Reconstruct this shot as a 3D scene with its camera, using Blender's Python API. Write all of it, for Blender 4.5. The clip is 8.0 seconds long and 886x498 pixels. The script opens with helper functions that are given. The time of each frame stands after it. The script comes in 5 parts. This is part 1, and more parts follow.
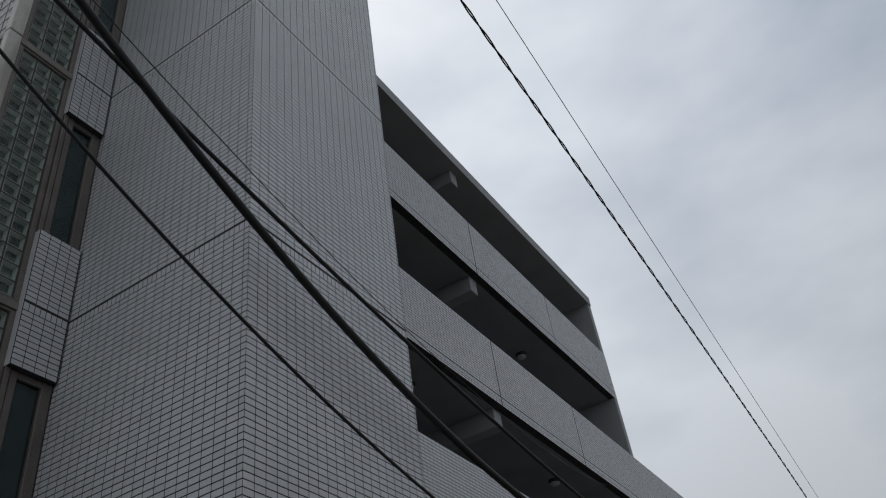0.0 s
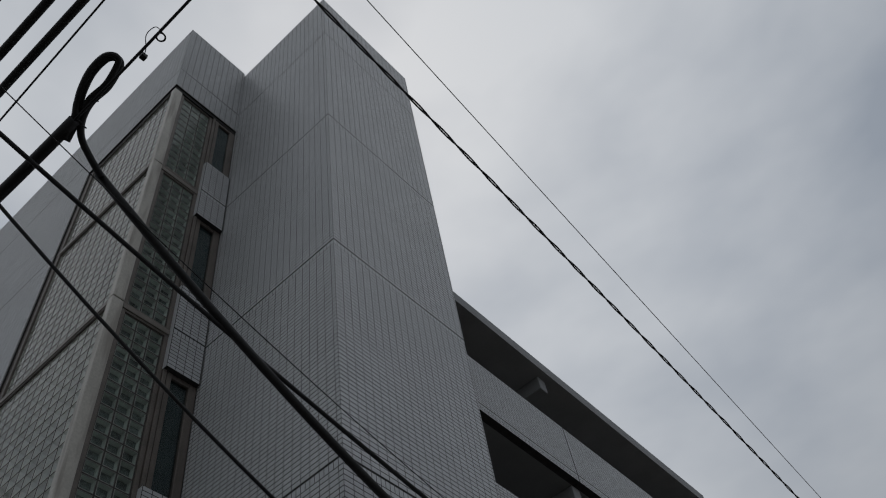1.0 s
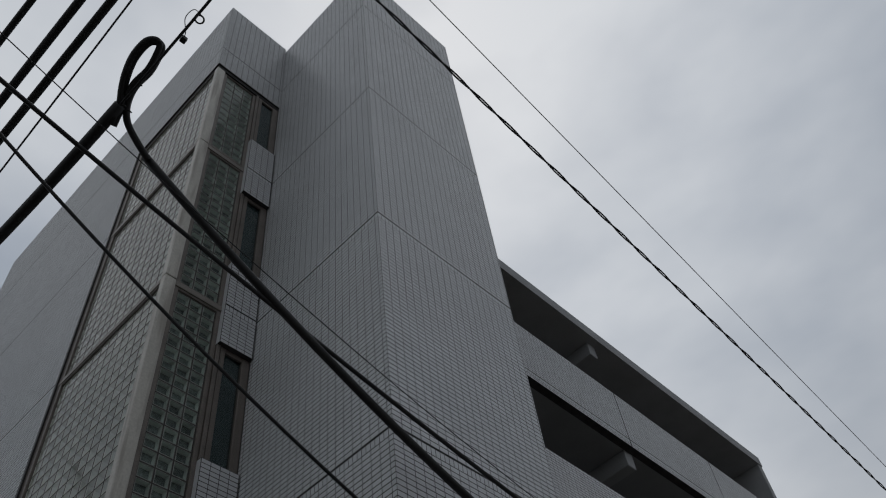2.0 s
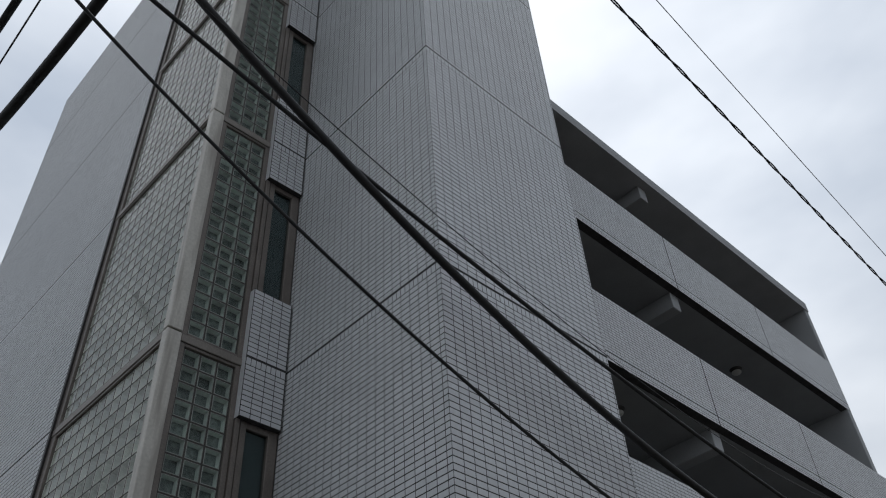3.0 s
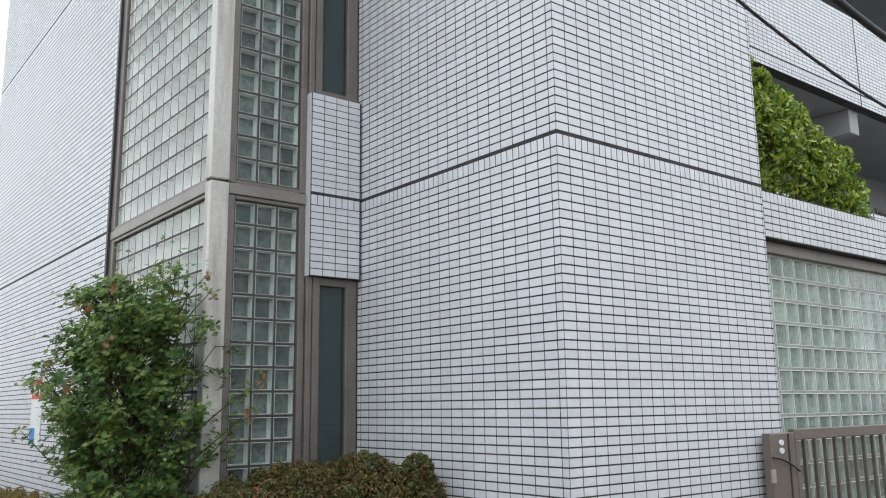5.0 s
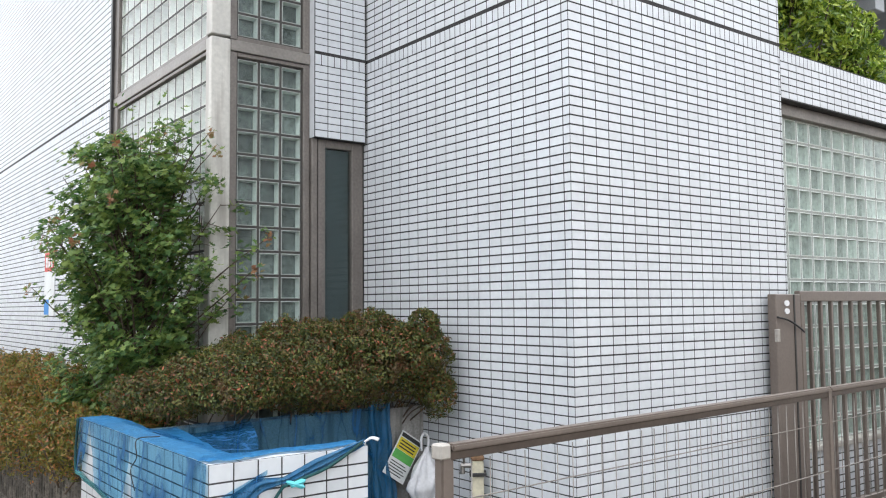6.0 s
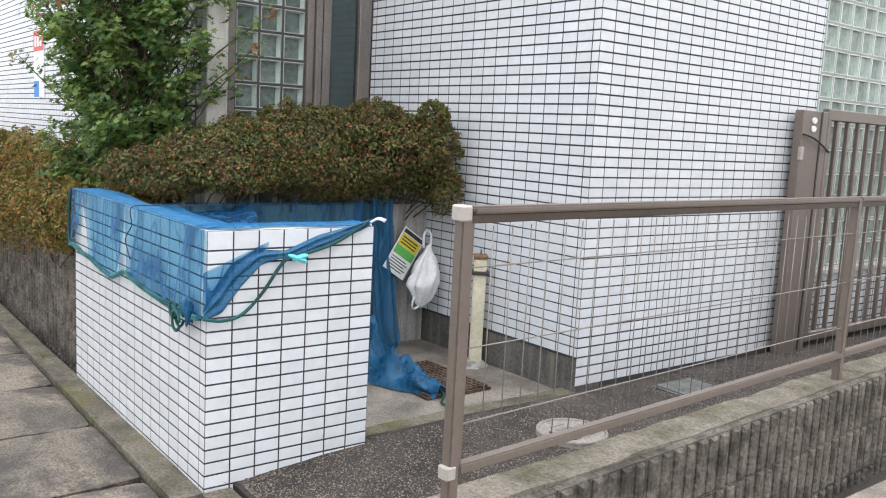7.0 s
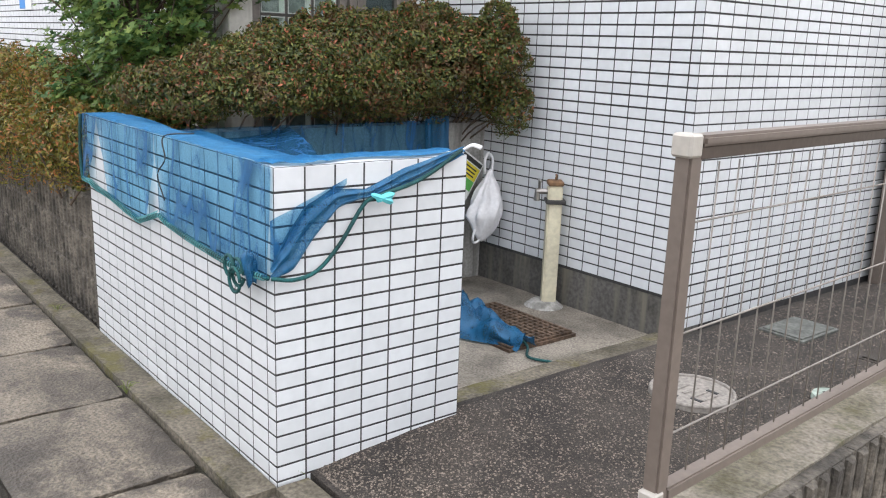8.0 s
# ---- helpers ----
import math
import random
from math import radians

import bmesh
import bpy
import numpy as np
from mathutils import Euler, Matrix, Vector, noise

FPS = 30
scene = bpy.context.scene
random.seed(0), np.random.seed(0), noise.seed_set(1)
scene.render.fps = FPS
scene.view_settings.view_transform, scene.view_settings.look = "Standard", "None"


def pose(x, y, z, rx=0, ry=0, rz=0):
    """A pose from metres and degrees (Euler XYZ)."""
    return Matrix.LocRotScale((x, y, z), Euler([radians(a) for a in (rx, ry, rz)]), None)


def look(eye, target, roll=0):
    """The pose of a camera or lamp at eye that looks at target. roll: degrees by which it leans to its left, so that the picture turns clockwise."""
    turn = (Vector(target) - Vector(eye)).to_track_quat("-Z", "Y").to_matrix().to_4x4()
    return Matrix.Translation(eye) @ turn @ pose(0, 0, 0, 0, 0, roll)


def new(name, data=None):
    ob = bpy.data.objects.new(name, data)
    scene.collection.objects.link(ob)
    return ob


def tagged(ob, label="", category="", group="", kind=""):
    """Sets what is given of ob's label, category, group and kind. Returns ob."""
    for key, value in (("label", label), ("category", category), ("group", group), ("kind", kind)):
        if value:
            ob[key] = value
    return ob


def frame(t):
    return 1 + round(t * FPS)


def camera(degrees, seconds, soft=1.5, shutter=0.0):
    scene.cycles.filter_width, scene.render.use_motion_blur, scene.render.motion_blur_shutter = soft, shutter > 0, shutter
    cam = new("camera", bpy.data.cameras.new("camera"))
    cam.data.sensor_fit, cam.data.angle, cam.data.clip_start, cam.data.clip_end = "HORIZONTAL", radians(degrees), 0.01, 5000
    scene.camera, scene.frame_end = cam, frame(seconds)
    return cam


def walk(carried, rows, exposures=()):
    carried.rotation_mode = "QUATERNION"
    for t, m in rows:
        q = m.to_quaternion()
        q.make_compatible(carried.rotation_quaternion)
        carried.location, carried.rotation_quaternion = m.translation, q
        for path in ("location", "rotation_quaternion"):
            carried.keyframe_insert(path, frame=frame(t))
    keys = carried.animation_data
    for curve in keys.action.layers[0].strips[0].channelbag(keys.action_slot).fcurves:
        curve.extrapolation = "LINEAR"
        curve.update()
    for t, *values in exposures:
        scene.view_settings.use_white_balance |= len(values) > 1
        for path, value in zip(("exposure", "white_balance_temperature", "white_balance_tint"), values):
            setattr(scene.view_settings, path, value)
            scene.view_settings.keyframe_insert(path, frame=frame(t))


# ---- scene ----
cam = camera(55.3, 8.0, soft=1.1)
# seconds, eye x, y, z, yaw, pitch, roll
PATH = [
    (0.0, 3.274, -3.411, 1.681, 27.06, 39.08, -9.22),
    (0.5, 3.337, -3.437, 1.664, 29.24, 47.06, -11.52),
    (1.0, 3.344, -3.477, 1.700, 31.36, 53.90, -12.65),
    (2.5, 3.407, -3.474, 1.691, 41.43, 49.14, -6.24),
    (3.0, 3.329, -3.398, 1.704, 44.06, 42.37, -3.96),
    (3.5, 3.279, -3.374, 1.690, 46.87, 34.65, -2.38),
    (4.0, 3.199, -3.243, 1.668, 49.58, 28.09, -1.19),
    (4.5, 3.144, -3.239, 1.674, 50.79, 19.80, -0.55),
    (5.0, 3.077, -3.242, 1.669, 51.57, 10.59, -0.78),
    (6.5, 2.970, -3.114, 1.280, 52.01, -0.20, 1.08),
    (7.0, 2.815, -3.086, 1.233, 51.94, -7.83, 2.99),
    (7.5, 2.507, -3.053, 1.221, 53.93, -12.27, 2.77),
    (8.0, 2.109, -3.004, 1.194, 51.18, -13.60, 2.00),
]
EXPOSURES = [(0.0, -0.44, 6300, 10), (0.5, -0.68, 6350, 10), (1.0, -0.92, 6400, 10), (2.5, -0.6, 6330, 10), (3.0, -0.15, 6250, 10), (3.5, 0.75, 6280, 10), (4.0, 1.2, 6330, 10), (4.5, 1.56, 6380, 10), (5.0, 1.78, 6430, 10), (6.5, 2.36, 6540, 12), (8.0, 2.40, 6620, 13)]
walk(cam, [(t, Matrix.Translation((x, y, z)) @ pose(0, 0, 0, 90 + pitch, 0, yaw) @ pose(0, 0, 0, 0, 0, roll)) for t, x, y, z, yaw, pitch, roll in PATH], EXPOSURES)

# ---- sky and sun: an overcast day, brightest behind the building ----
SUN_EL, SUN_AZ = 66.0, 320.0      # azimuth clockwise from +y
world = bpy.data.worlds.new("overcast_sky")
scene.world = world
world.use_nodes = True
wn, wl = world.node_tree.nodes, world.node_tree.links
wn.clear()
w_out = wn.new("ShaderNodeOutputWorld")
w_bg = wn.new("ShaderNodeBackground")
w_sky = wn.new("ShaderNodeTexSky")
w_sky.sky_type, w_sky.sun_disc = "NISHITA", False
w_sky.sun_elevation, w_sky.sun_rotation = radians(SUN_EL), radians(SUN_AZ)
w_co = wn.new("ShaderNodeTexCoord")
w_map = wn.new("ShaderNodeMapping")
w_map.inputs["Scale"].default_value = (1.0, 1.0, 2.2)
w_noise = wn.new("ShaderNodeTexNoise")
w_noise.inputs["Scale"].default_value, w_noise.inputs["Detail"].default_value = 1.7, 5.0
w_ramp = wn.new("ShaderNodeValToRGB")
w_ramp.color_ramp.elements[0].position, w_ramp.color_ramp.elements[0].color = 0.34, (4.6, 5.05, 5.6, 1)
w_ramp.color_ramp.elements[1].position, w_ramp.color_ramp.elements[1].color = 0.62, (8.8, 9.0, 9.1, 1)
w_mix = wn.new("ShaderNodeMix")
w_mix.data_type, w_mix.inputs[0].default_value = "RGBA", 0.86
wl.new(w_co.outputs["Generated"], w_map.inputs["Vector"])
wl.new(w_map.outputs["Vector"], w_noise.inputs["Vector"])
wl.new(w_noise.outputs["Fac"], w_ramp.inputs["Fac"])
wl.new(w_sky.outputs["Color"], w_mix.inputs[6])
wl.new(w_ramp.outputs["Color"], w_mix.inputs[7])
# thin cloud round the hidden sun is brighter than the cloud opposite
w_dot = wn.new("ShaderNodeVectorMath")
w_dot.operation = "DOT_PRODUCT"
w_dot.inputs[1].default_value = (math.sin(radians(SUN_AZ)) * math.cos(radians(SUN_EL)), math.cos(radians(SUN_AZ)) * math.cos(radians(SUN_EL)), math.sin(radians(SUN_EL)))
w_rng = wn.new("ShaderNodeMapRange")
w_rng.interpolation_type = "SMOOTHSTEP"
w_rng.inputs["From Min"].default_value, w_rng.inputs["From Max"].default_value = 0.45, 1.0
w_rng.inputs["To Min"].default_value, w_rng.inputs["To Max"].default_value = 0.74, 1.38
w_mul = wn.new("ShaderNodeVectorMath")
w_mul.operation = "SCALE"
wl.new(w_co.outputs["Generated"], w_dot.inputs[0])
wl.new(w_dot.outputs["Value"], w_rng.inputs["Value"])
wl.new(w_mix.outputs[2], w_mul.inputs[0])
wl.new(w_rng.outputs["Result"], w_mul.inputs["Scale"])
wl.new(w_mul.outputs["Vector"], w_bg.inputs["Color"])
w_bg.inputs["Strength"].default_value = 0.1
wl.new(w_bg.outputs["Background"], w_out.inputs["Surface"])
sun = new("sun", bpy.data.lights.new("sun", "SUN"))
sun.data.energy, sun.data.angle, sun.data.color = 0.8, radians(25), (1.0, 0.97, 0.92)
az = radians(SUN_AZ)
sun.matrix_world = look((math.sin(az) * 30, math.cos(az) * 30, 30 * math.tan(radians(SUN_EL))), (0, 0, 0))


# ---- materials ----
def mat(name, color, rough=0.6, metal=0.0, vary=0.12, scale=6.0, fine=60.0, bump=0.15, depth=0.004, color2=None, island=0.0, obj=0.0, spec=0.5, stain=None, blotch=None):
    """A surface with two scales of colour variation, a fine relief, and a shift from piece to piece."""
    m = bpy.data.materials.new(name)
    m.use_nodes = True
    n, l = m.node_tree.nodes, m.node_tree.links
    b = n["Principled BSDF"]
    b.inputs["Roughness"].default_value, b.inputs["Metallic"].default_value = rough, metal
    b.inputs["Specular IOR Level"].default_value = spec
    co = n.new("ShaderNodeTexCoord")
    big, small = n.new("ShaderNodeTexNoise"), n.new("ShaderNodeTexNoise")
    big.inputs["Scale"].default_value, big.inputs["Detail"].default_value = scale, 6.0
    small.inputs["Scale"].default_value, small.inputs["Detail"].default_value = fine, 4.0
    geo = n.new("ShaderNodeNewGeometry")
    for t in (big, small):
        l.new(geo.outputs["Position"], t.inputs["Vector"])
    c2 = color2 or tuple(c * (1 - 2.2 * vary) for c in color)
    r = n.new("ShaderNodeValToRGB")
    r.color_ramp.elements[0].position, r.color_ramp.elements[0].color = 0.32, (*c2, 1)
    r.color_ramp.elements[1].position, r.color_ramp.elements[1].color = 0.62, (*color, 1)
    l.new(big.outputs["Fac"], r.inputs["Fac"])
    last = r.outputs["Color"]

    def times(fac_out, low, high, f0=0.0, f1=1.0):
        nonlocal last
        mr = n.new("ShaderNodeMapRange")
        mr.inputs["From Min"].default_value, mr.inputs["From Max"].default_value = f0, f1
        mr.inputs["To Min"].default_value, mr.inputs["To Max"].default_value = low, high
        l.new(fac_out, mr.inputs["Value"])
        h = n.new("ShaderNodeHueSaturation")
        l.new(mr.outputs["Result"], h.inputs["Value"])
        l.new(last, h.inputs["Color"])
        last = h.outputs["Color"]
    times(small.outputs["Fac"], 1 - 1.5 * vary, 1 + 1.5 * vary, 0.3, 0.7)
    if island:
        times(geo.outputs["Random Per Island"], 1 - island, 1 + island)
    if obj:
        oi = n.new("ShaderNodeObjectInfo")
        times(oi.outputs["Random"], 1 - obj, 1 + obj)
    if stain:
        # streaks that run down: noise drawn out along z
        mp = n.new("ShaderNodeMapping")
        mp.inputs["Scale"].default_value = (9, 9, 0.8)
        sn = n.new("ShaderNodeTexNoise")
        sn.inputs["Scale"].default_value, sn.inputs["Detail"].default_value = 1.6, 5.0
        sr = n.new("ShaderNodeValToRGB")
        sr.color_ramp.elements[0].position, sr.color_ramp.elements[1].position = 0.5, 0.68
        mx = n.new("ShaderNodeMix")
        mx.data_type = "RGBA"
        mx.inputs[7].default_value = (*stain, 1)
        l.new(geo.outputs["Position"], mp.inputs["Vector"])
        l.new(mp.outputs["Vector"], sn.inputs["Vector"])
        l.new(sn.outputs["Fac"], sr.inputs["Fac"])
        l.new(sr.outputs["Color"], mx.inputs[0])
        l.new(last, mx.inputs[6])
        last = mx.outputs[2]
    if blotch:
        # patches of damp, moss or wear with ragged edges
        tone, size, amount, limit = blotch
        bn, br, bx, bk = n.new("ShaderNodeTexNoise"), n.new("ShaderNodeValToRGB"), n.new("ShaderNodeMix"), n.new("ShaderNodeMath")
        bn.inputs["Scale"].default_value, bn.inputs["Detail"].default_value, bn.inputs["Roughness"].default_value = size, 9.0, 0.68
        br.color_ramp.elements[0].position, br.color_ramp.elements[1].position = limit, limit + 0.10
        bk.operation, bk.inputs[1].default_value = "MULTIPLY", amount
        bx.data_type, bx.inputs[7].default_value = "RGBA", (*tone, 1)
        l.new(geo.outputs["Position"], bn.inputs["Vector"])
        l.new(bn.outputs["Fac"], br.inputs["Fac"])
        l.new(br.outputs["Color"], bk.inputs[0])
        l.new(bk.outputs["Value"], bx.inputs[0])
        l.new(last, bx.inputs[6])
        last = bx.outputs[2]
    l.new(last, b.inputs["Base Color"])
    if bump:
        bp = n.new("ShaderNodeBump")
        bp.inputs["Strength"].default_value, bp.inputs["Distance"].default_value = bump, depth
        l.new(small.outputs["Fac"], bp.inputs["Height"])
        l.new(bp.outputs["Normal"], b.inputs["Normal"])
    return m


def glass_mat(name, tint, gloss_rough=0.05, ior=1.5):
    """A clear pane: what lies behind shows through, and the sky is mirrored at the angle that glass mirrors it."""
    m = bpy.data.materials.new(name)
    m.use_nodes = True
    n, l = m.node_tree.nodes, m.node_tree.links
    n.remove(n["Principled BSDF"])
    tr, gl, fr, mx = n.new("ShaderNodeBsdfTransparent"), n.new("ShaderNodeBsdfGlossy"), n.new("ShaderNodeLayerWeight"), n.new("ShaderNodeMixShader")
    tr.inputs["Color"].default_value = (*tint, 1)
    gl.inputs["Roughness"].default_value, fr.inputs["Blend"].default_value = gloss_rough, 0.5
    f0 = ((ior - 1) / (ior + 1)) ** 2
    pw5, sch = n.new("ShaderNodeMath"), n.new("ShaderNodeMath")
    pw5.operation, pw5.inputs[1].default_value = "POWER", 5.0
    sch.operation, sch.inputs[1].default_value, sch.inputs[2].default_value = "MULTIPLY_ADD", 1 - f0, f0
    l.new(fr.outputs["Facing"], pw5.inputs[0])
    l.new(pw5.outputs["Value"], sch.inputs[0])
    l.new(sch.outputs["Value"], mx.inputs["Fac"])
    l.new(tr.outputs["BSDF"], mx.inputs[1])
    l.new(gl.outputs["BSDF"], mx.inputs[2])
    l.new(mx.outputs["Shader"], n["Material Output"].inputs["Surface"])
    return m


def leaf_mat(name, stops, rough=0.5, light=0.25, patch=None):
    """Leaves, each in one of several colours, letting some light through."""
    m = bpy.data.materials.new(name)
    m.use_nodes = True
    n, l = m.node_tree.nodes, m.node_tree.links
    b = n["Principled BSDF"]
    geo, r = n.new("ShaderNodeNewGeometry"), n.new("ShaderNodeValToRGB")
    while len(r.color_ramp.elements) < len(stops):
        r.color_ramp.elements.new(0.5)
    for e, (p, c) in zip(r.color_ramp.elements, stops):
        e.position, e.color = p, (*c, 1)
    l.new(geo.outputs["Random Per Island"], r.inputs["Fac"])
    col = r.outputs["Color"]
    if patch:
        # whole sprays of another colour
        no, pr, pm = n.new("ShaderNodeTexNoise"), n.new("ShaderNodeValToRGB"), n.new("ShaderNodeMix")
        no.inputs["Scale"].default_value, no.inputs["Detail"].default_value = 8.0, 3.0
        pr.color_ramp.elements[0].position, pr.color_ramp.elements[1].position = patch[0], patch[0] + 0.14
        pm.data_type, pm.inputs[7].default_value = "RGBA", (*patch[1], 1)
        half = n.new("ShaderNodeMath")
        half.operation, half.inputs[1].default_value = "MULTIPLY", 0.7
        l.new(geo.outputs["Position"], no.inputs["Vector"])
        l.new(no.outputs["Fac"], pr.inputs["Fac"])
        l.new(pr.outputs["Color"], half.inputs[0])
        l.new(half.outputs["Value"], pm.inputs[0])
        l.new(col, pm.inputs[6])
        col = pm.outputs[2]
    l.new(col, b.inputs["Base Color"])
    b.inputs["Roughness"].default_value = rough
    ts, mx = n.new("ShaderNodeBsdfTranslucent"), n.new("ShaderNodeMixShader")
    l.new(col, ts.inputs["Color"])
    mx.inputs["Fac"].default_value = light
    l.new(b.outputs["BSDF"], mx.inputs[1])
    l.new(ts.outputs["BSDF"], mx.inputs[2])
    l.new(mx.outputs["Shader"], n["Material Output"].inputs["Surface"])
    return m


def net_mat(name, color, cover, folds):
    """Sheer netting: threads that cover part of the surface, denser along its creases."""
    m = bpy.data.materials.new(name)
    m.use_nodes = True
    n, l = m.node_tree.nodes, m.node_tree.links
    b = n["Principled BSDF"]
    b.inputs["Base Color"].default_value, b.inputs["Roughness"].default_value = (*color, 1), 0.55
    tr, mx = n.new("ShaderNodeBsdfTransparent"), n.new("ShaderNodeMixShader")
    tr.inputs["Color"].default_value = (0.54, 0.80, 0.93, 1)   # thin plastic threads tint what lies behind
    geo = n.new("ShaderNodeNewGeometry")
    total = None
    for scale, turn, stretch, gain in ((2.2, (0.0, 0.5, 0.3), (2.6, 2.6, 0.8), folds), (4.5, (0.2, -0.35, 0.0), (2.4, 2.4, 0.6), folds * 0.7), (1.6, (0, 0, 0), (1, 1, 1), None), (260.0, (0, 0, 0), (1, 1, 1), None)):
        no, mp, mr = n.new("ShaderNodeTexNoise"), n.new("ShaderNodeMapping"), n.new("ShaderNodeMapRange")
        no.inputs["Scale"].default_value, no.inputs["Detail"].default_value = scale, 1.5
        mp.inputs["Rotation"].default_value, mp.inputs["Scale"].default_value = turn, stretch
        l.new(geo.outputs["Position"], mp.inputs["Vector"])
        l.new(mp.outputs["Vector"], no.inputs["Vector"])
        val = no.outputs["Fac"]
        if gain is None:
            mr.inputs["From Min"].default_value, mr.inputs["From Max"].default_value = 0.3, 0.7
            mr.inputs["To Min"].default_value, mr.inputs["To Max"].default_value = -0.13, 0.13
        else:
            # creases: narrow lines along the middle value of the noise
            sub, ab = n.new("ShaderNodeMath"), n.new("ShaderNodeMath")
            sub.operation, sub.inputs[1].default_value, ab.operation = "SUBTRACT", 0.5, "ABSOLUTE"
            l.new(val, sub.inputs[0])
            l.new(sub.outputs["Value"], ab.inputs[0])
            val = ab.outputs["Value"]
            mr.inputs["From Min"].default_value, mr.inputs["From Max"].default_value = 0.0, 0.04
            mr.inputs["To Min"].default_value, mr.inputs["To Max"].default_value = gain, 0.0
        l.new(val, mr.inputs["Value"])
        add = n.new("ShaderNodeMath")
        add.operation = "ADD"
        l.new(mr.outputs["Result"], add.inputs[0])
        if total is None:
            add.inputs[1].default_value = cover
        else:
            l.new(total, add.inputs[1])
        total = add.outputs["Value"]
    add.use_clamp = True
    l.new(total, mx.inputs["Fac"])
    l.new(tr.outputs["BSDF"], mx.inputs[1])
    l.new(b.outputs["BSDF"], mx.inputs[2])
    l.new(mx.outputs["Shader"], n["Material Output"].inputs["Surface"])
    return m


M_TILE = mat("white_glazed_tile", (0.668, 0.684, 0.702), rough=0.34, vary=0.03, scale=1.3, fine=25, bump=0.05, depth=0.002, island=0.05, obj=0.05)
M_GROUT = mat("dark_grout", (0.052, 0.049, 0.049), rough=0.9, vary=0.2)
M_TILE_FAR = mat("white_tile_upper", (0.645, 0.66, 0.675), rough=0.4, vary=0.03, scale=1.0, fine=20, bump=0.05, depth=0.002, island=0.06)
M_TRANSOM = mat("bronze_transom", (0.27, 0.245, 0.22), rough=0.45, metal=0.3, vary=0.08, scale=4, fine=50, bump=0.05)
M_POST = mat("beige_aluminium", (0.62, 0.595, 0.54), rough=0.45, metal=0.2, vary=0.06, scale=3, fine=40, bump=0.05, stain=(0.40, 0.37, 0.33))
M_FRAME = mat("bronze_window_frame", (0.21, 0.185, 0.165), rough=0.45, metal=0.35, vary=0.1, scale=4, fine=60, bump=0.05)
M_DARKMETAL = mat("dark_metal", (0.05, 0.048, 0.046), rough=0.5, metal=0.3, vary=0.12)
# front panel blocks: brightness of the raking view put into paler colours
M_BLOCK_LIT = mat("glass_block_lit_inside", (0.62, 0.60, 0.56), rough=0.3, vary=0.12, scale=7, fine=30, bump=0.05, island=0.12, obj=0.15)
M_BLOCK_WARM_LIT = mat("glass_block_warm_lit_rim", (0.80, 0.79, 0.75), rough=0.2, vary=0.05, scale=9, bump=0.02, island=0.1, obj=0.12)
# lit sides and shaded recess of the clear blocks are put into these colours
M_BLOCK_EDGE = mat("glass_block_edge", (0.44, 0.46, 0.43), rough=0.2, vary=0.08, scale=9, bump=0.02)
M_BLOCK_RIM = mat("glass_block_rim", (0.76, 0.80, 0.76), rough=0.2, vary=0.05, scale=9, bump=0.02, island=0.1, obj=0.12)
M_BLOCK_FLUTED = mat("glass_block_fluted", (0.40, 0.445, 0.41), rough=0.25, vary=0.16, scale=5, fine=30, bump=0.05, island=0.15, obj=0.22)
M_BLOCK_BACK = mat("glass_block_dim_back", (0.175, 0.20, 0.19), rough=0.25, vary=0.22, scale=7, fine=30, bump=0.05, island=0.2, obj=0.3)
M_PANE = glass_mat("clear_glass", (0.88, 0.93, 0.91), 0.06)
M_PANE_DARK = glass_mat("wired_glass", (0.72, 0.78, 0.78), 0.08)
M_MORTAR = mat("pale_block_mortar", (0.34, 0.36, 0.33), rough=0.8, vary=0.1)
M_JOINT = mat("brown_grey_block_joint", (0.062, 0.058, 0.052), rough=0.8, vary=0.1)
# grey-green of sky mirrored in the narrow windows, put into the colour
M_PANE_TONE = mat("grey_green_pane_tone", (0.13, 0.15, 0.155), rough=0.8, vary=0.1)
# the dark of unlit rooms behind glass, put into the wall colour
M_ROOM = mat("unlit_room_tone", (0.10, 0.105, 0.11), rough=0.9, vary=0.2)
# render of the two unseen walls that shape the daylight
M_SHADE_WALL = mat("pale_shade_wall_render", (0.5, 0.49, 0.47), rough=0.9, vary=0.08, scale=0.6, fine=40)
M_PAINT = mat("grey_white_render", (0.42, 0.43, 0.44), rough=0.85, vary=0.06, scale=1.5, fine=90, bump=0.2)
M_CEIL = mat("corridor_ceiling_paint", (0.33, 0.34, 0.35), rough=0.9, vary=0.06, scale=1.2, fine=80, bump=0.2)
M_CONC = mat("weathered_concrete", (0.40, 0.385, 0.36), rough=0.9, vary=0.14, scale=5, fine=70, bump=0.5, depth=0.006, stain=(0.13, 0.125, 0.11))
M_PLINTH = mat("dark_render_plinth", (0.115, 0.108, 0.10), rough=0.9, stain=(0.17, 0.155, 0.125), vary=0.22, scale=5, fine=60, bump=0.4, color2=(0.07, 0.066, 0.058))
M_PAD = mat("washed_concrete_floor", blotch=((0.33, 0.29, 0.235), 3.4, 0.6, 0.53), color=(0.245, 0.215, 0.178), rough=0.85, vary=0.3, scale=5, fine=110, bump=0.7, depth=0.006, color2=(0.10, 0.086, 0.070))
M_SLAB = mat("paving_slab", blotch=((0.040, 0.032, 0.025), 3.2, 0.85, 0.475), color=(0.215, 0.178, 0.135), rough=0.7, vary=0.34, scale=3.0, fine=95, bump=1.0, depth=0.010, color2=(0.068, 0.056, 0.043), obj=0.16)
M_MUD = mat("muddy_joint", (0.028, 0.023, 0.017), rough=0.95, vary=0.3, scale=9, fine=90, bump=0.8, depth=0.008, color2=(0.022, 0.020, 0.010))
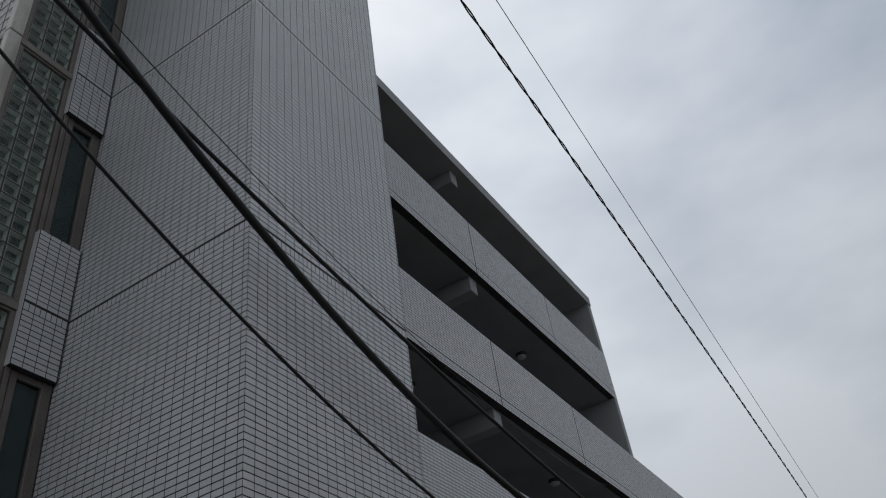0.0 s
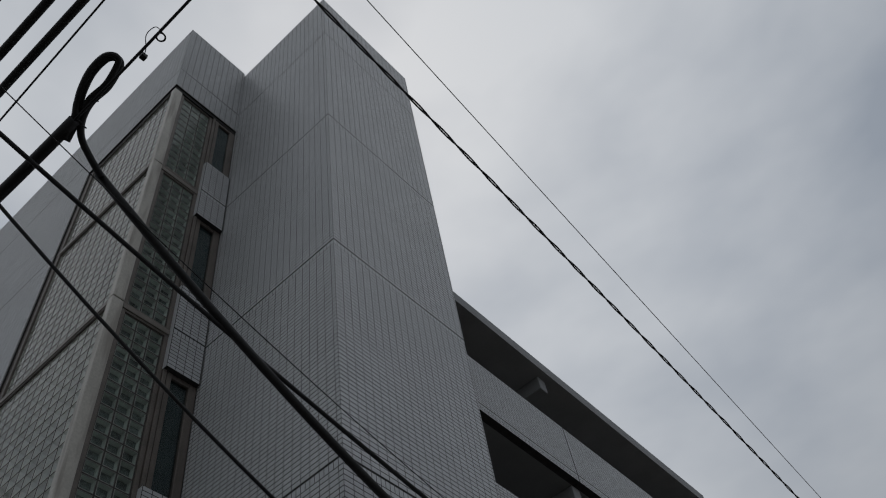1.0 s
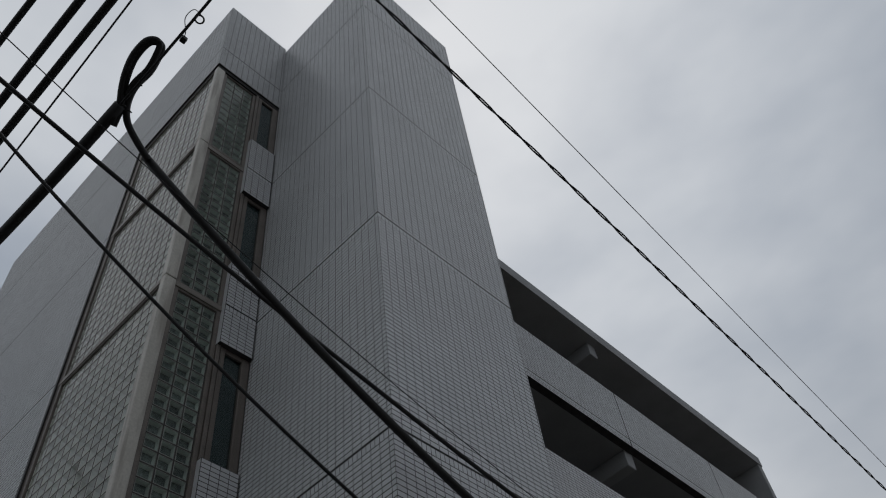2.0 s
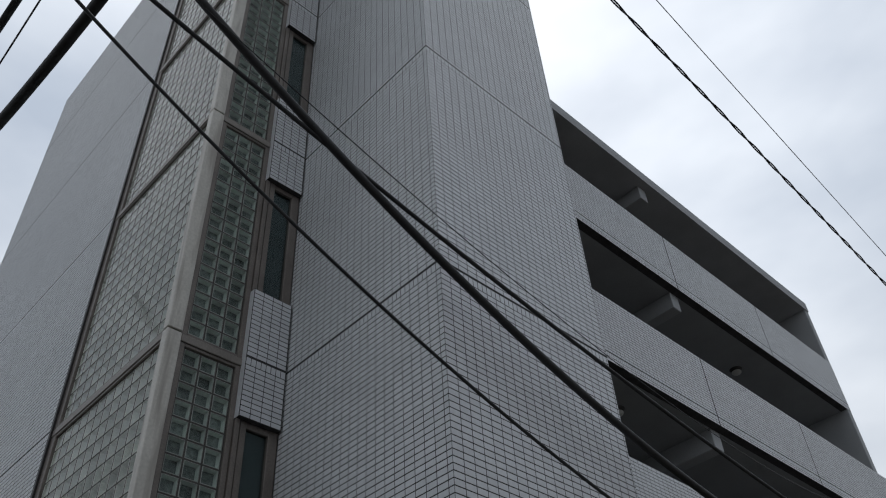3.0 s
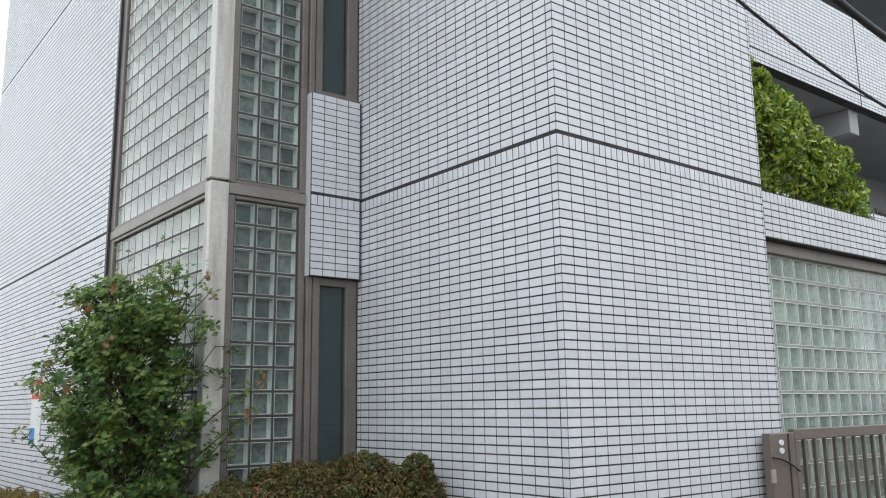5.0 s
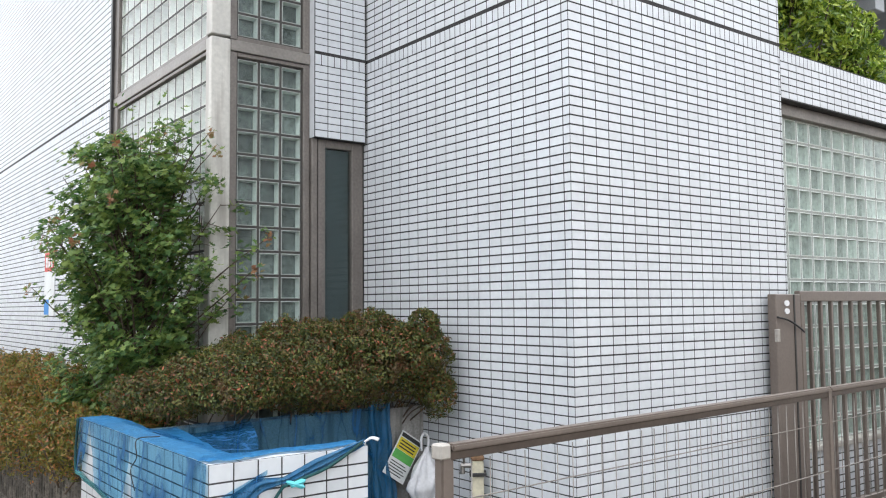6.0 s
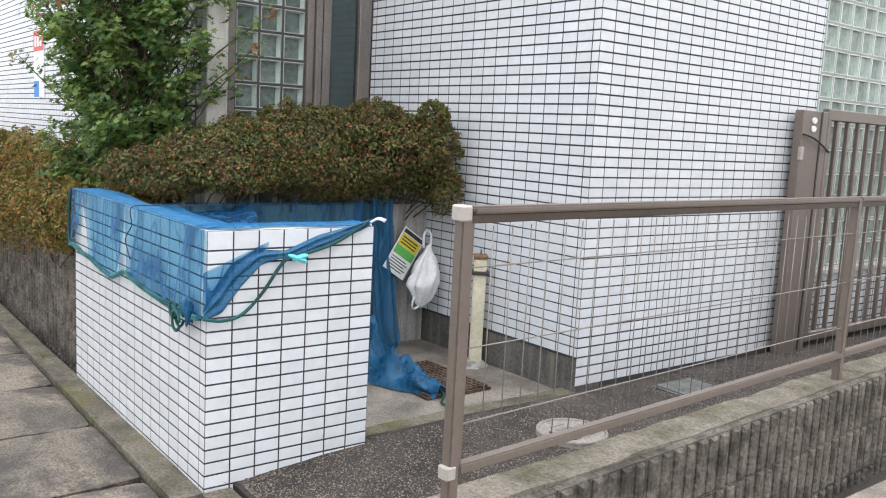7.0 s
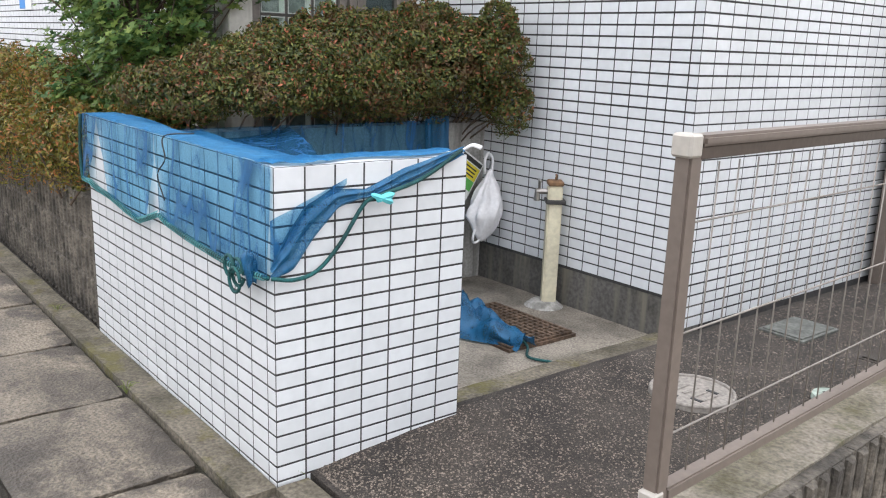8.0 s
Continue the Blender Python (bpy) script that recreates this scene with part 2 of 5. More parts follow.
M_CURB = mat("mossy_kerb", blotch=((0.10, 0.088, 0.018), 5.5, 0.7, 0.53), color=(0.15, 0.128, 0.098), rough=0.95, vary=0.30, scale=7, fine=80, bump=0.7, depth=0.008, color2=(0.062, 0.054, 0.036))
M_ASPH = mat("coarse_asphalt", blotch=((0.085, 0.073, 0.062), 1.7, 0.55, 0.54), color=(0.052, 0.042, 0.034), rough=0.85, vary=0.45, scale=3.0, fine=170, bump=1.0, depth=0.012, color2=(0.018, 0.014, 0.012))
M_GRIT = mat("loose_grit", (0.15, 0.122, 0.098), rough=0.75, vary=0.1, island=0.9)
M_CAP = mat("rough_mortar", blotch=((0.085, 0.082, 0.03), 6.0, 0.6, 0.54), color=(0.21, 0.185, 0.15), rough=0.95, vary=0.25, scale=8, fine=90, bump=0.8, depth=0.008, color2=(0.09, 0.08, 0.05))
M_RIB = mat("ribbed_concrete_block", blotch=((0.03, 0.026, 0.022), 3.5, 0.7, 0.52), color=(0.155, 0.135, 0.11), rough=0.95, vary=0.3, scale=11, fine=75, bump=0.8, depth=0.01, color2=(0.05, 0.044, 0.036), obj=0.1)
M_BRONZE = mat("bronze_fence_metal", (0.19, 0.155, 0.132), rough=0.42, metal=0.3, vary=0.05, scale=5, fine=60, bump=0.04)
# darker brown puts the shade under the top rail into the colour
M_RAIL_SHADE = mat("shaded_brown_channel", (0.075, 0.055, 0.043), rough=0.5, metal=0.2, vary=0.08)
M_WIRE = mat("grey_fence_wire", (0.27, 0.245, 0.22), rough=0.45, metal=0.4, vary=0.08)
M_CAPEND = mat("pale_end_cap", (0.40, 0.37, 0.33), rough=0.5, vary=0.06)
M_CABLE = mat("black_cable", (0.018, 0.018, 0.02), rough=0.6, vary=0.15, bump=0.1)
M_CREAM = mat("cream_plastic", (0.62, 0.57, 0.42), rough=0.5, vary=0.08, scale=6, fine=50, bump=0.05)
M_RUST = mat("rusty_brown", (0.22, 0.12, 0.06), rough=0.8, vary=0.25, scale=20)
M_CHROME = mat("dull_chrome", (0.30, 0.28, 0.26), rough=0.3, metal=0.9, vary=0.1)
# one net: sky-lit tops are coloured a lighter blue, folds a darker one
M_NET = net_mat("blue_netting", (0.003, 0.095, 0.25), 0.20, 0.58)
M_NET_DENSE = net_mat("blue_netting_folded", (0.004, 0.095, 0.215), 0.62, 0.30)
M_NET_TOP = net_mat("blue_netting_taut_lit", (0.005, 0.14, 0.33), 0.62, 0.24)
M_ROPE = mat("teal_rope", (0.008, 0.085, 0.085), rough=0.8, vary=0.3, fine=200, bump=0.6)
M_STITCH = mat("pale_teal_thread", (0.10, 0.33, 0.34), rough=0.7, vary=0.2)
M_RIBBON = mat("turquoise_tie", (0.12, 0.62, 0.68), rough=0.4, vary=0.08)
M_WHITEPLASTIC = mat("white_plastic", (0.80, 0.79, 0.80), rough=0.35, vary=0.05, scale=10)
M_PAPER = mat("white_sheet", (0.78, 0.79, 0.77), rough=0.6, vary=0.04)
M_YELLOW = mat("yellow_print", (0.75, 0.62, 0.05), rough=0.6, vary=0.05)
M_GREEN = mat("green_print", (0.12, 0.45, 0.10), rough=0.6, vary=0.05)
M_BLACK = mat("black_print", (0.03, 0.03, 0.03), rough=0.6, vary=0.05)
M_RED = mat("red_print", (0.70, 0.10, 0.08), rough=0.6, vary=0.05)
M_BLUE = mat("blue_print", (0.03, 0.25, 0.65), rough=0.6, vary=0.05)
M_IRON = mat("rusty_grating", (0.15, 0.10, 0.07), rough=0.7, metal=0.4, vary=0.25, scale=15)
M_LID = mat("cast_lid_concrete", (0.25, 0.225, 0.20), rough=0.85, vary=0.2, scale=14, fine=70, bump=0.6, color2=(0.22, 0.20, 0.18))
M_LIDPALE = mat("pale_green_lid", (0.36, 0.42, 0.37), rough=0.7, vary=0.15, scale=20, color2=(0.2, 0.25, 0.21))
M_LIDGREEN = mat("greenish_lid", (0.13, 0.135, 0.122), rough=0.85, vary=0.2, scale=14)
M_SOIL = mat("planter_soil", (0.07, 0.05, 0.035), rough=0.95, vary=0.25, fine=50, bump=0.8)
M_BARK = mat("brown_bark", (0.12, 0.085, 0.06), rough=0.9, vary=0.25, scale=20, bump=0.6)
M_MAPLE = leaf_mat("maple_leaves", [(0.0, (0.045, 0.115, 0.036)), (0.5, (0.11, 0.205, 0.055)), (1.0, (0.26, 0.34, 0.085))], rough=0.6, light=0.45, patch=(0.52, (0.215, 0.29, 0.065)))
M_SHOOT = leaf_mat("reddish_shoot_leaves", [(0.0, (0.20, 0.20, 0.06)), (0.5, (0.30, 0.19, 0.08)), (1.0, (0.34, 0.13, 0.07))], light=0.35)
M_AZALEA = leaf_mat("azalea_leaves", [(0.0, (0.022, 0.036, 0.009)), (0.4, (0.065, 0.085, 0.016)), (0.72, (0.155, 0.165, 0.03)), (0.9, (0.17, 0.075, 0.035)), (1.0, (0.42, 0.13, 0.06))], rough=0.6, light=0.22, patch=(0.55, (0.13, 0.055, 0.028)))
M_AZALEA_RED = leaf_mat("azalea_leaves_autumn", [(0.0, (0.035, 0.048, 0.010)), (0.35, (0.12, 0.13, 0.02)), (0.7, (0.26, 0.22, 0.032)), (0.9, (0.30, 0.13, 0.04)), (1.0, (0.48, 0.17, 0.055))], rough=0.6, light=0.22, patch=(0.53, (0.27, 0.11, 0.04)))
M_SHRUB = leaf_mat("bright_shrub_leaves", [(0.0, (0.05, 0.11, 0.018)), (0.4, (0.21, 0.33, 0.04)), (1.0, (0.52, 0.60, 0.09))], rough=0.35, light=0.35, patch=(0.62, (0.10, 0.18, 0.03)))
M_WEED = leaf_mat("grass_blades", [(0.0, (0.09, 0.13, 0.03)), (1.0, (0.22, 0.26, 0.07))])
M_LAMP = mat("white_lamp_cover", (0.6, 0.6, 0.58), rough=0.4, vary=0.04)


# ---- builders ----
def link_mesh(name, verts, faces, material, parent=None, label="", smooth=False):
    me = bpy.data.meshes.new(name)
    me.from_pydata([tuple(map(float, v)) for v in verts], [], [tuple(map(int, f)) for f in faces])
    for m in material if isinstance(material, (list, tuple)) else [material]:
        me.materials.append(m)
    if smooth:
        me.shade_smooth()
    ob = new(name, me)
    if parent:
        ob.parent = parent
    if label:
        tagged(ob, label)
    return ob


def part(name, bm, material, parent=None, label="", smooth=False):
    me = bpy.data.meshes.new(name)
    bmesh.ops.recalc_face_normals(bm, faces=bm.faces)
    bm.to_mesh(me)
    bm.free()
    for m in material if isinstance(material, (list, tuple)) else [material]:
        me.materials.append(m)
    if smooth:
        me.shade_smooth()
    ob = new(name, me)
    if parent:
        ob.parent = parent
    if label:
        tagged(ob, label)
    return ob


def thing(name, at, label, category, group="", kind=""):
    ob = new(name)
    ob.location = at
    ob.empty_display_size = 0.05
    return tagged(ob, label, category, group, kind)


def box(x0, x1, y0, y1, z0, z1, bevel=0.0, bm=None, cuts=1):
    own = bmesh.new()
    bmesh.ops.create_cube(own, size=1.0)
    for v in own.verts:
        v.co = ((x0 + x1) / 2 + v.co.x * (x1 - x0), (y0 + y1) / 2 + v.co.y * (y1 - y0), (z0 + z1) / 2 + v.co.z * (z1 - z0))
    if bevel:
        bmesh.ops.bevel(own, geom=own.edges[:], offset=bevel, segments=cuts, affect="EDGES")
    if bm is None:
        return own
    me = bpy.data.meshes.new("scratch")
    own.to_mesh(me)
    own.free()
    bm.from_mesh(me)
    bpy.data.meshes.remove(me)
    return bm


def cyl(bm, at, r1, r2, h, sides=16, m=None):
    bmesh.ops.create_cone(bm, cap_ends=True, segments=sides, radius1=r1, radius2=r2, depth=h, matrix=Matrix.Translation(at) @ (m or Matrix.Identity(4)))
    return bm


def tube_data(points, radius, sides=6, twist=None):
    """Verts and faces of a round cord along points; radius may be one number or one for each point."""
    P = np.asarray(points, float)
    R = np.broadcast_to(np.asarray(radius, float), (len(P),))
    T = np.gradient(P, axis=0)
    T /= np.linalg.norm(T, axis=1, keepdims=True) + 1e-9
    up = np.where(np.abs(T[:, 2:3]) > 0.95, [[1.0, 0, 0]], [[0, 0, 1.0]])
    A = np.cross(T, up)
    A /= np.linalg.norm(A, axis=1, keepdims=True) + 1e-9
    B = np.cross(T, A)
    a = np.arange(sides) * 2 * np.pi / sides
    V = (P[:, None] + R[:, None, None] * (np.cos(a)[None, :, None] * A[:, None] + np.sin(a)[None, :, None] * B[:, None])).reshape(-1, 3)
    F = [(i * sides + j, i * sides + (j + 1) % sides, (i + 1) * sides + (j + 1) % sides, (i + 1) * sides + j) for i in range(len(P) - 1) for j in range(sides)]
    F += [tuple(range(sides))[::-1], tuple((len(P) - 1) * sides + j for j in range(sides))]
    return V, F


def tube(name, points, radius, material, parent=None, label="", sides=6):
    V, F = tube_data(points, radius, sides)
    return link_mesh(name, V, F, material, parent, label, smooth=True)


def smooth_line(pts, n=40):
    """A smooth curve through a few points."""
    P = [Vector(p) for p in pts]
    P = [P[0] * 2 - P[1], *P, P[-1] * 2 - P[-2]]
    out = []
    for i in range(1, len(P) - 2):
        a, b, c, d = P[i - 1:i + 3]
        k = max(2, n // (len(P) - 3))
        for s in range(k):
            t = s / k
            out.append(0.5 * (2 * b + (c - a) * t + (2 * a - 5 * b + 4 * c - d) * t * t + (3 * b - 3 * c + d - a) * t ** 3))
    out.append(P[-2])
    return [tuple(p) for p in out]


# tiles: a plane is (origin, u axis, outward normal); a tile is (u0, u1, z0, z1)
JOINT, BED, FINE_JOINT, FINE_BED, PROUD = 0.0064, 0.0084, 0.0058, 0.0066, 0.0012      # upright joints, level joints


def tile_sheet(name, rects, plane, material, parent, label=""):
    """Many tiles as one mesh, each with its own bevelled edge standing out of the grout."""
    R = np.asarray(rects, float)
    O, U, N = (np.asarray(v, float) for v in plane)
    h, k, e = JOINT / 2, BED / 2, 0.0006
    u0, u1, z0, z1 = R[:, 0] + h, R[:, 1] - h, R[:, 2] + k, R[:, 3] - k

    def ring(d, out):
        uu = np.stack([u0 + d, u1 - d, u1 - d, u0 + d], 1)
        zz = np.stack([z0 + d, z0 + d, z1 - d, z1 - d], 1)
        return O + uu[..., None] * U + zz[..., None] * np.array([0, 0, 1.0]) + out * N
    jit = (np.random.rand(len(R), 1, 1) - 0.5) * 0.0006
    V = np.concatenate([ring(0, -PROUD), ring(0, -e), ring(e, 0) + jit * N], 1).reshape(-1, 3)
    q = [(0, 1, 5, 4), (1, 2, 6, 5), (2, 3, 7, 6), (3, 0, 4, 7), (4, 5, 9, 8), (5, 6, 10, 9), (6, 7, 11, 10), (7, 4, 8, 11), (8, 9, 10, 11)]
    if np.dot(np.cross(U, (0, 0, 1.0)), N) < 0:
        q = [f[::-1] for f in q]
    F = (np.asarray(q)[None] + 12 * np.arange(len(R))[:, None, None]).reshape(-1, 4)
    ob = link_mesh(name, V, F, material, parent, label)
    ob["kind"] = "stuff"
    return ob


TILE_MESH = {}


def tile_objects(rects, plane, material, parent, name="tile"):
    """Single tiles that share a mesh for each size."""
    O, U, N = (Vector(v) for v in plane)
    for u0, u1, z0, z1 in rects:
        w, h = round(u1 - u0, 3), round(z1 - z0, 3)
        key = (w, h, material.name)
        if key not in TILE_MESH:
            bm = box(-w / 2 + FINE_JOINT / 2, w / 2 - FINE_JOINT / 2, -0.0, PROUD + 0.0015, -h / 2 + FINE_BED / 2, h / 2 - FINE_BED / 2)
            bmesh.ops.bevel(bm, geom=[ed for ed in bm.edges if all(v.co.y < PROUD / 2 for v in ed.verts)], offset=0.0006, segments=1, affect="EDGES")
            bmesh.ops.recalc_face_normals(bm, faces=bm.faces)
            me = bpy.data.meshes.new(name)
            bm.to_mesh(me)
            bm.free()
            me.materials.append(material)
            TILE_MESH[key] = me
        ob = new(name, TILE_MESH[key])
        ob.parent = parent
        # local +y points into the wall
        X = U if U.cross(Vector((0, 0, 1))).dot(N) > 0 else -U
        rot = Matrix((X, -N, Vector((0, 0, 1)))).transposed().to_4x4()
        ob.matrix_basis = Matrix.Translation(O + U * ((u0 + u1) / 2) + Vector((0, 0, (z0 + z1) / 2)) + N * random.uniform(-0.0003, 0.0003)) @ rot


def columns(u0, u1, first=0.1, step=0.1):
    out, u = [], u0
    w = first
    while u < u1 - 0.02:
        out.append((u, min(u + w, u1)))
        u += w
        w = step
    return out


LEVELS = [3.146 + 2.8 * k for k in range(5)]


def courses(z0, z1, levels, row=0.05):
    """Rows of tiles from z0 to z1; under each storey joint runs a course of upright half tiles."""
    out, top = [], z1
    for lv in sorted([l for l in levels if z0 < l < z1 - 0.3], reverse=True) + [None]:
        low = z0 if lv is None else lv + 0.007
        n = max(1, round((top - low) / row))
        p = (top - low) / n
        out += [(low + i * p, low + (i + 1) * p, False) for i in range(n)]
        if lv is not None:
            out.append((lv - 0.085, lv - 0.009, True))
            top = lv - 0.085
    return out


def clad(cols, rows):
    rects = []
    for z0, z1, upright in rows:
        for a, b in cols:
            if upright and b - a > 0.08:
                rects += [(a, (a + b) / 2, z0, z1), ((a + b) / 2, b, z0, z1)]
            else:
                rects.append((a, b, z0, z1))
    return rects


def leaves(name, centers, normals, size, material, parent=None, shape="oval", label=""):
    """A mass of single leaves, each a small folded blade."""
    n = len(centers)
    rng = np.random.default_rng(len(name) * 7 + n)
    nrm = normals / (np.linalg.norm(normals, axis=1, keepdims=True) + 1e-9)
    t = rng.normal(size=(n, 3))
    t -= (t * nrm).sum(1, keepdims=True) * nrm
    t /= np.linalg.norm(t, axis=1, keepdims=True)
    b = np.cross(nrm, t)
    s = size * rng.uniform(0.65, 1.35, (n, 1))
    if shape == "oval":
        pat = [(-0.5, 0, 0), (0.0, 0.22, 0.06), (0.5, 0, 0), (0.0, -0.22, 0.06)]
        tri = [(0, 3, 2), (0, 2, 1)]
    else:
        pat = [(-0.35, 0, 0), (-0.15, 0.34, 0.05), (0.02, 0.14, 0), (0.22, 0.42, 0.06), (0.2, 0.1, 0), (0.62, 0, 0.03), (0.2, -0.1, 0), (0.22, -0.42, 0.06), (0.02, -0.14, 0), (-0.15, -0.34, 0.05)]
        tri = [(0, 2, 1), (0, 4, 2), (2, 4, 3), (0, 5, 4), (0, 6, 5), (0, 8, 6), (6, 8, 7), (0, 9, 8)]
    V = np.stack([centers + s * (p[0] * t + p[1] * b + p[2] * nrm) for p in pat], 1).reshape(-1, 3)
    F = (np.asarray(tri)[None] + len(pat) * np.arange(n)[:, None, None]).reshape(-1, 3)
    return link_mesh(name, V, F, material, parent, label)


# ---- the building ----
TX, TY, TOP = -2.0, 2.021, 15.868      # tower: its two outer faces are x = 0 and y = 0
BX, BY, MTOP, GTOP = -1.975, -1.138, 15.978, 13.753   # main block and the glass bay cut into its corner
WX, WL = -1.98, 14.728                   # open corridors of the rear wing
G = 0.0011


def wall(name, x0, x1, y0, y1, z0, z1, material, label):
    return tagged(part(name, box(x0, x1, y0, y1, z0, z1), material, label=label), category="wall", kind="structure")


w_tl = wall("wall_tower_south", TX, -G, G, 0.2, 0.14, TOP, M_GROUT, "tower wall clad in small white glazed tiles")
w_tr = wall("wall_tower_east", -0.2, -G, 0.2, TY, -0.15, TOP, M_GROUT, "tower wall clad in small white glazed tiles")
wall("wall_tower_north", TX, -0.2, TY - 0.2, TY, -0.1, TOP, M_GROUT, "hidden rear wall of the tiled tower")
tagged(part("plinth", box(TX, -G, 0.004, 0.19, -0.2, 0.14), M_PLINTH, label="dark rendered plinth under the tiled tower wall"), category="plinth", kind="structure")
tagged(part("roof_tower", box(TX, -0.21, 0.21, TY - 0.21, TOP - 0.5, TOP - 0.3), M_PAINT, label="flat roof slab of the tiled tower"), category="roof", kind="structure")
w_main = wall("wall_main_front", -9.233, -4.10, BY + G, BY + 0.2, -0.3, MTOP, M_GROUT, "long street wall of small white tiles")
w_up1 = wall("wall_main_upper_front", -4.10, BX - G, BY + G, BY + 0.2, GTOP, MTOP, M_GROUT, "white tiled parapet wall over the glass bay")
w_up2 = wall("wall_main_upper_side", BX - 0.2, BX - G, BY + 0.2, 0.0, GTOP, MTOP, M_GROUT, "white tiled parapet wall over the glass bay")
wall("wall_main_end", -9.233, -9.03, BY + 0.2, 2.0, -0.3, MTOP, M_TILE_FAR, "plain end wall of the main block")
wall("wall_main_rear", -9.03, TX, 1.82, 2.015, -0.3, MTOP, M_PAINT, "hidden rear wall of the main block")
wall("wall_main_inner", BX - 0.2, BX - 0.03, 0.22, 1.8, GTOP, MTOP, M_PAINT, "hidden upper side wall of the main block")
tagged(part("roof_main", box(-9.03, BX - 0.2, BY + 0.2, 1.8, MTOP - 0.6, MTOP - 0.4), M_PAINT, label="flat roof slab of the main block"), category="roof", kind="structure")
tagged(part("ceiling", box(-4.10, BX - 0.02, BY + 0.02, 0.0, GTOP - 0.06, GTOP - 0.004), M_DARKMETAL, label="dark soffit strip above the glass bay"), category="soffit", kind="structure")

# tiles of the tower
PL_TL = ((0, 0, 0), (-1, 0, 0), (0, -1, 0))
PL_TR = ((0, 0, 0), (0, 1, 0), (1, 0, 0))
r_tl = clad(columns(0, -TX, first=0.05), [c for c in courses(0.0, TOP, LEVELS) if c[0] > 0.12])
r_tr = clad(columns(0, TY), courses(0.0, TOP, LEVELS))
NEAR_T = lambda r: r[1] - r[0] > 0.04 and 0.1 < r[2] < 0.98
# main block
PL_M = ((0, BY, 0), (-1, 0, 0), (0, -1, 0))
r_main = clad(columns(4.10, 9.233), courses(0.0, MTOP, LEVELS))
r_up1 = clad(columns(-BX, 4.10, first=0.05), courses(GTOP + 0.02, MTOP, LEVELS))
PL_U2 = ((BX, BY, 0), (0, 1, 0), (1, 0, 0))
r_up2 = clad(columns(0, -BY), courses(GTOP + 0.02, MTOP, LEVELS))
tile_sheet("tile_field", r_main, PL_M, M_TILE_FAR, w_main)
tile_sheet("tile_field", r_up1, PL_M, M_TILE_FAR, w_up1)
tile_sheet("tile_field", r_up2, PL_U2, M_TILE_FAR, w_up2)

# ---- rear wing with open corridors ----
P0, OPEN = 6.93, 1.499      # parapet top of the second corridor, height of the openings
corr = []
for k in range(-1, 3):
    zt = P0 + 2.8 * k
    far = WL if k > 1 else 22.0
    zb = zt - 1.301
    w = wall("wall_corridor_parapet", WX - 0.15, WX - G, TY, far, zb, zt, M_GROUT, "white tiled corridor parapet with fine control joints")
    corr.append((w, zb, zt, far))
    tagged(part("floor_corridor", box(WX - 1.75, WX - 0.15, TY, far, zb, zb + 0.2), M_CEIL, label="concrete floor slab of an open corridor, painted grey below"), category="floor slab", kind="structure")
    rows = [c for c in courses(zb, zt, [zb + 0.17])] if k > -2 else []
    cols = [c for c in columns(0.0, far - TY)]
    for joint in (8.1, 11.35):
        cols = [(a, b - 0.025) if a < joint - TY <= b else (a, b) for a, b in cols]
    tile_sheet("tile_field", clad(cols, rows), ((WX, TY, 0), (0, 1, 0), (1, 0, 0)), M_TILE_FAR, w)
    tagged(part("ceiling_beam", box(WX - 1.7, WX - 0.15, 8.04, 8.29, zb + 2.8 - 0.34, zb + 2.8 - 0.002, 0.01), M_PAINT, label="painted concrete beam across the corridor ceiling"), category="beam", kind="structure")
tagged(part("roof_wing", box(WX - 1.75, WX + 0.02, TY, WL, P0 + 5.6 + OPEN, 14.293), M_PAINT, label="thin concrete roof slab of the rear wing"), category="roof", kind="structure")
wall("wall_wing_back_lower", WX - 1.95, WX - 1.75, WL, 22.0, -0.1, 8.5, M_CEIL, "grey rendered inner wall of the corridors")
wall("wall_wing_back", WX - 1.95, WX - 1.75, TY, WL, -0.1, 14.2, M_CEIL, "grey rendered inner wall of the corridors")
wall("wall_wing_end_upper", WX - 1.75, WX - 0.005, WL - 0.183, WL, P0 + 2.8 - 0.2, 14.29 - 0.265, M_PAINT, "grey rendered end wall of the corridors")
wall("wall_wing_end_lower", WX - 1.75, WX - 0.15, 21.8, 22.0, 2.9, P0 + 2.8, M_PAINT, "grey rendered far end wall")
for k, y in ((0, 11.5), (1, 11.2), (0, 6.4), (-1, 7.2)):
    lamp = thing("ceiling_lamp", (WX - 0.75, y, P0 + 2.8 * k + OPEN), "round white ceiling lamp under the corridor slab", "lamp", "corridor lamps")
    bm = bmesh.new()
    cyl(bm, (0, 0, -0.03), 0.10, 0.13, 0.06, 18)
    part("base", bm, M_DARKMETAL, lamp)
    bm = bmesh.new()
    bmesh.ops.create_uvsphere(bm, u_segments=18, v_segments=8, radius=0.10)
    for v in bm.verts:
        v.co = (v.co.x, v.co.y, -0.06 + v.co.z * 0.6)
    part("shade", bm, M_LAMP, lamp, smooth=True)
# doors along the corridors
for k in range(-1, 3):
    for y in (4.0, 6.5, 9.4, 12.6):
        door = thing("apartment_door", (WX - 1.75, y, P0 + 2.8 * k - 1.101), "dark grey steel apartment door on the corridor", "door", "apartment doors")
        part("leaf", box(0.0, 0.03, -0.42, 0.42, 0.0, 2.0, 0.004), M_DARKMETAL, door)
        part("frame", box(0.0, 0.02, -0.48, 0.48, 0.0, 2.06), M_FRAME, door)
        part("handle", box(0.03, 0.075, 0.30, 0.33, 0.9, 1.1, 0.006), M_CHROME, door, "chrome pull handle")

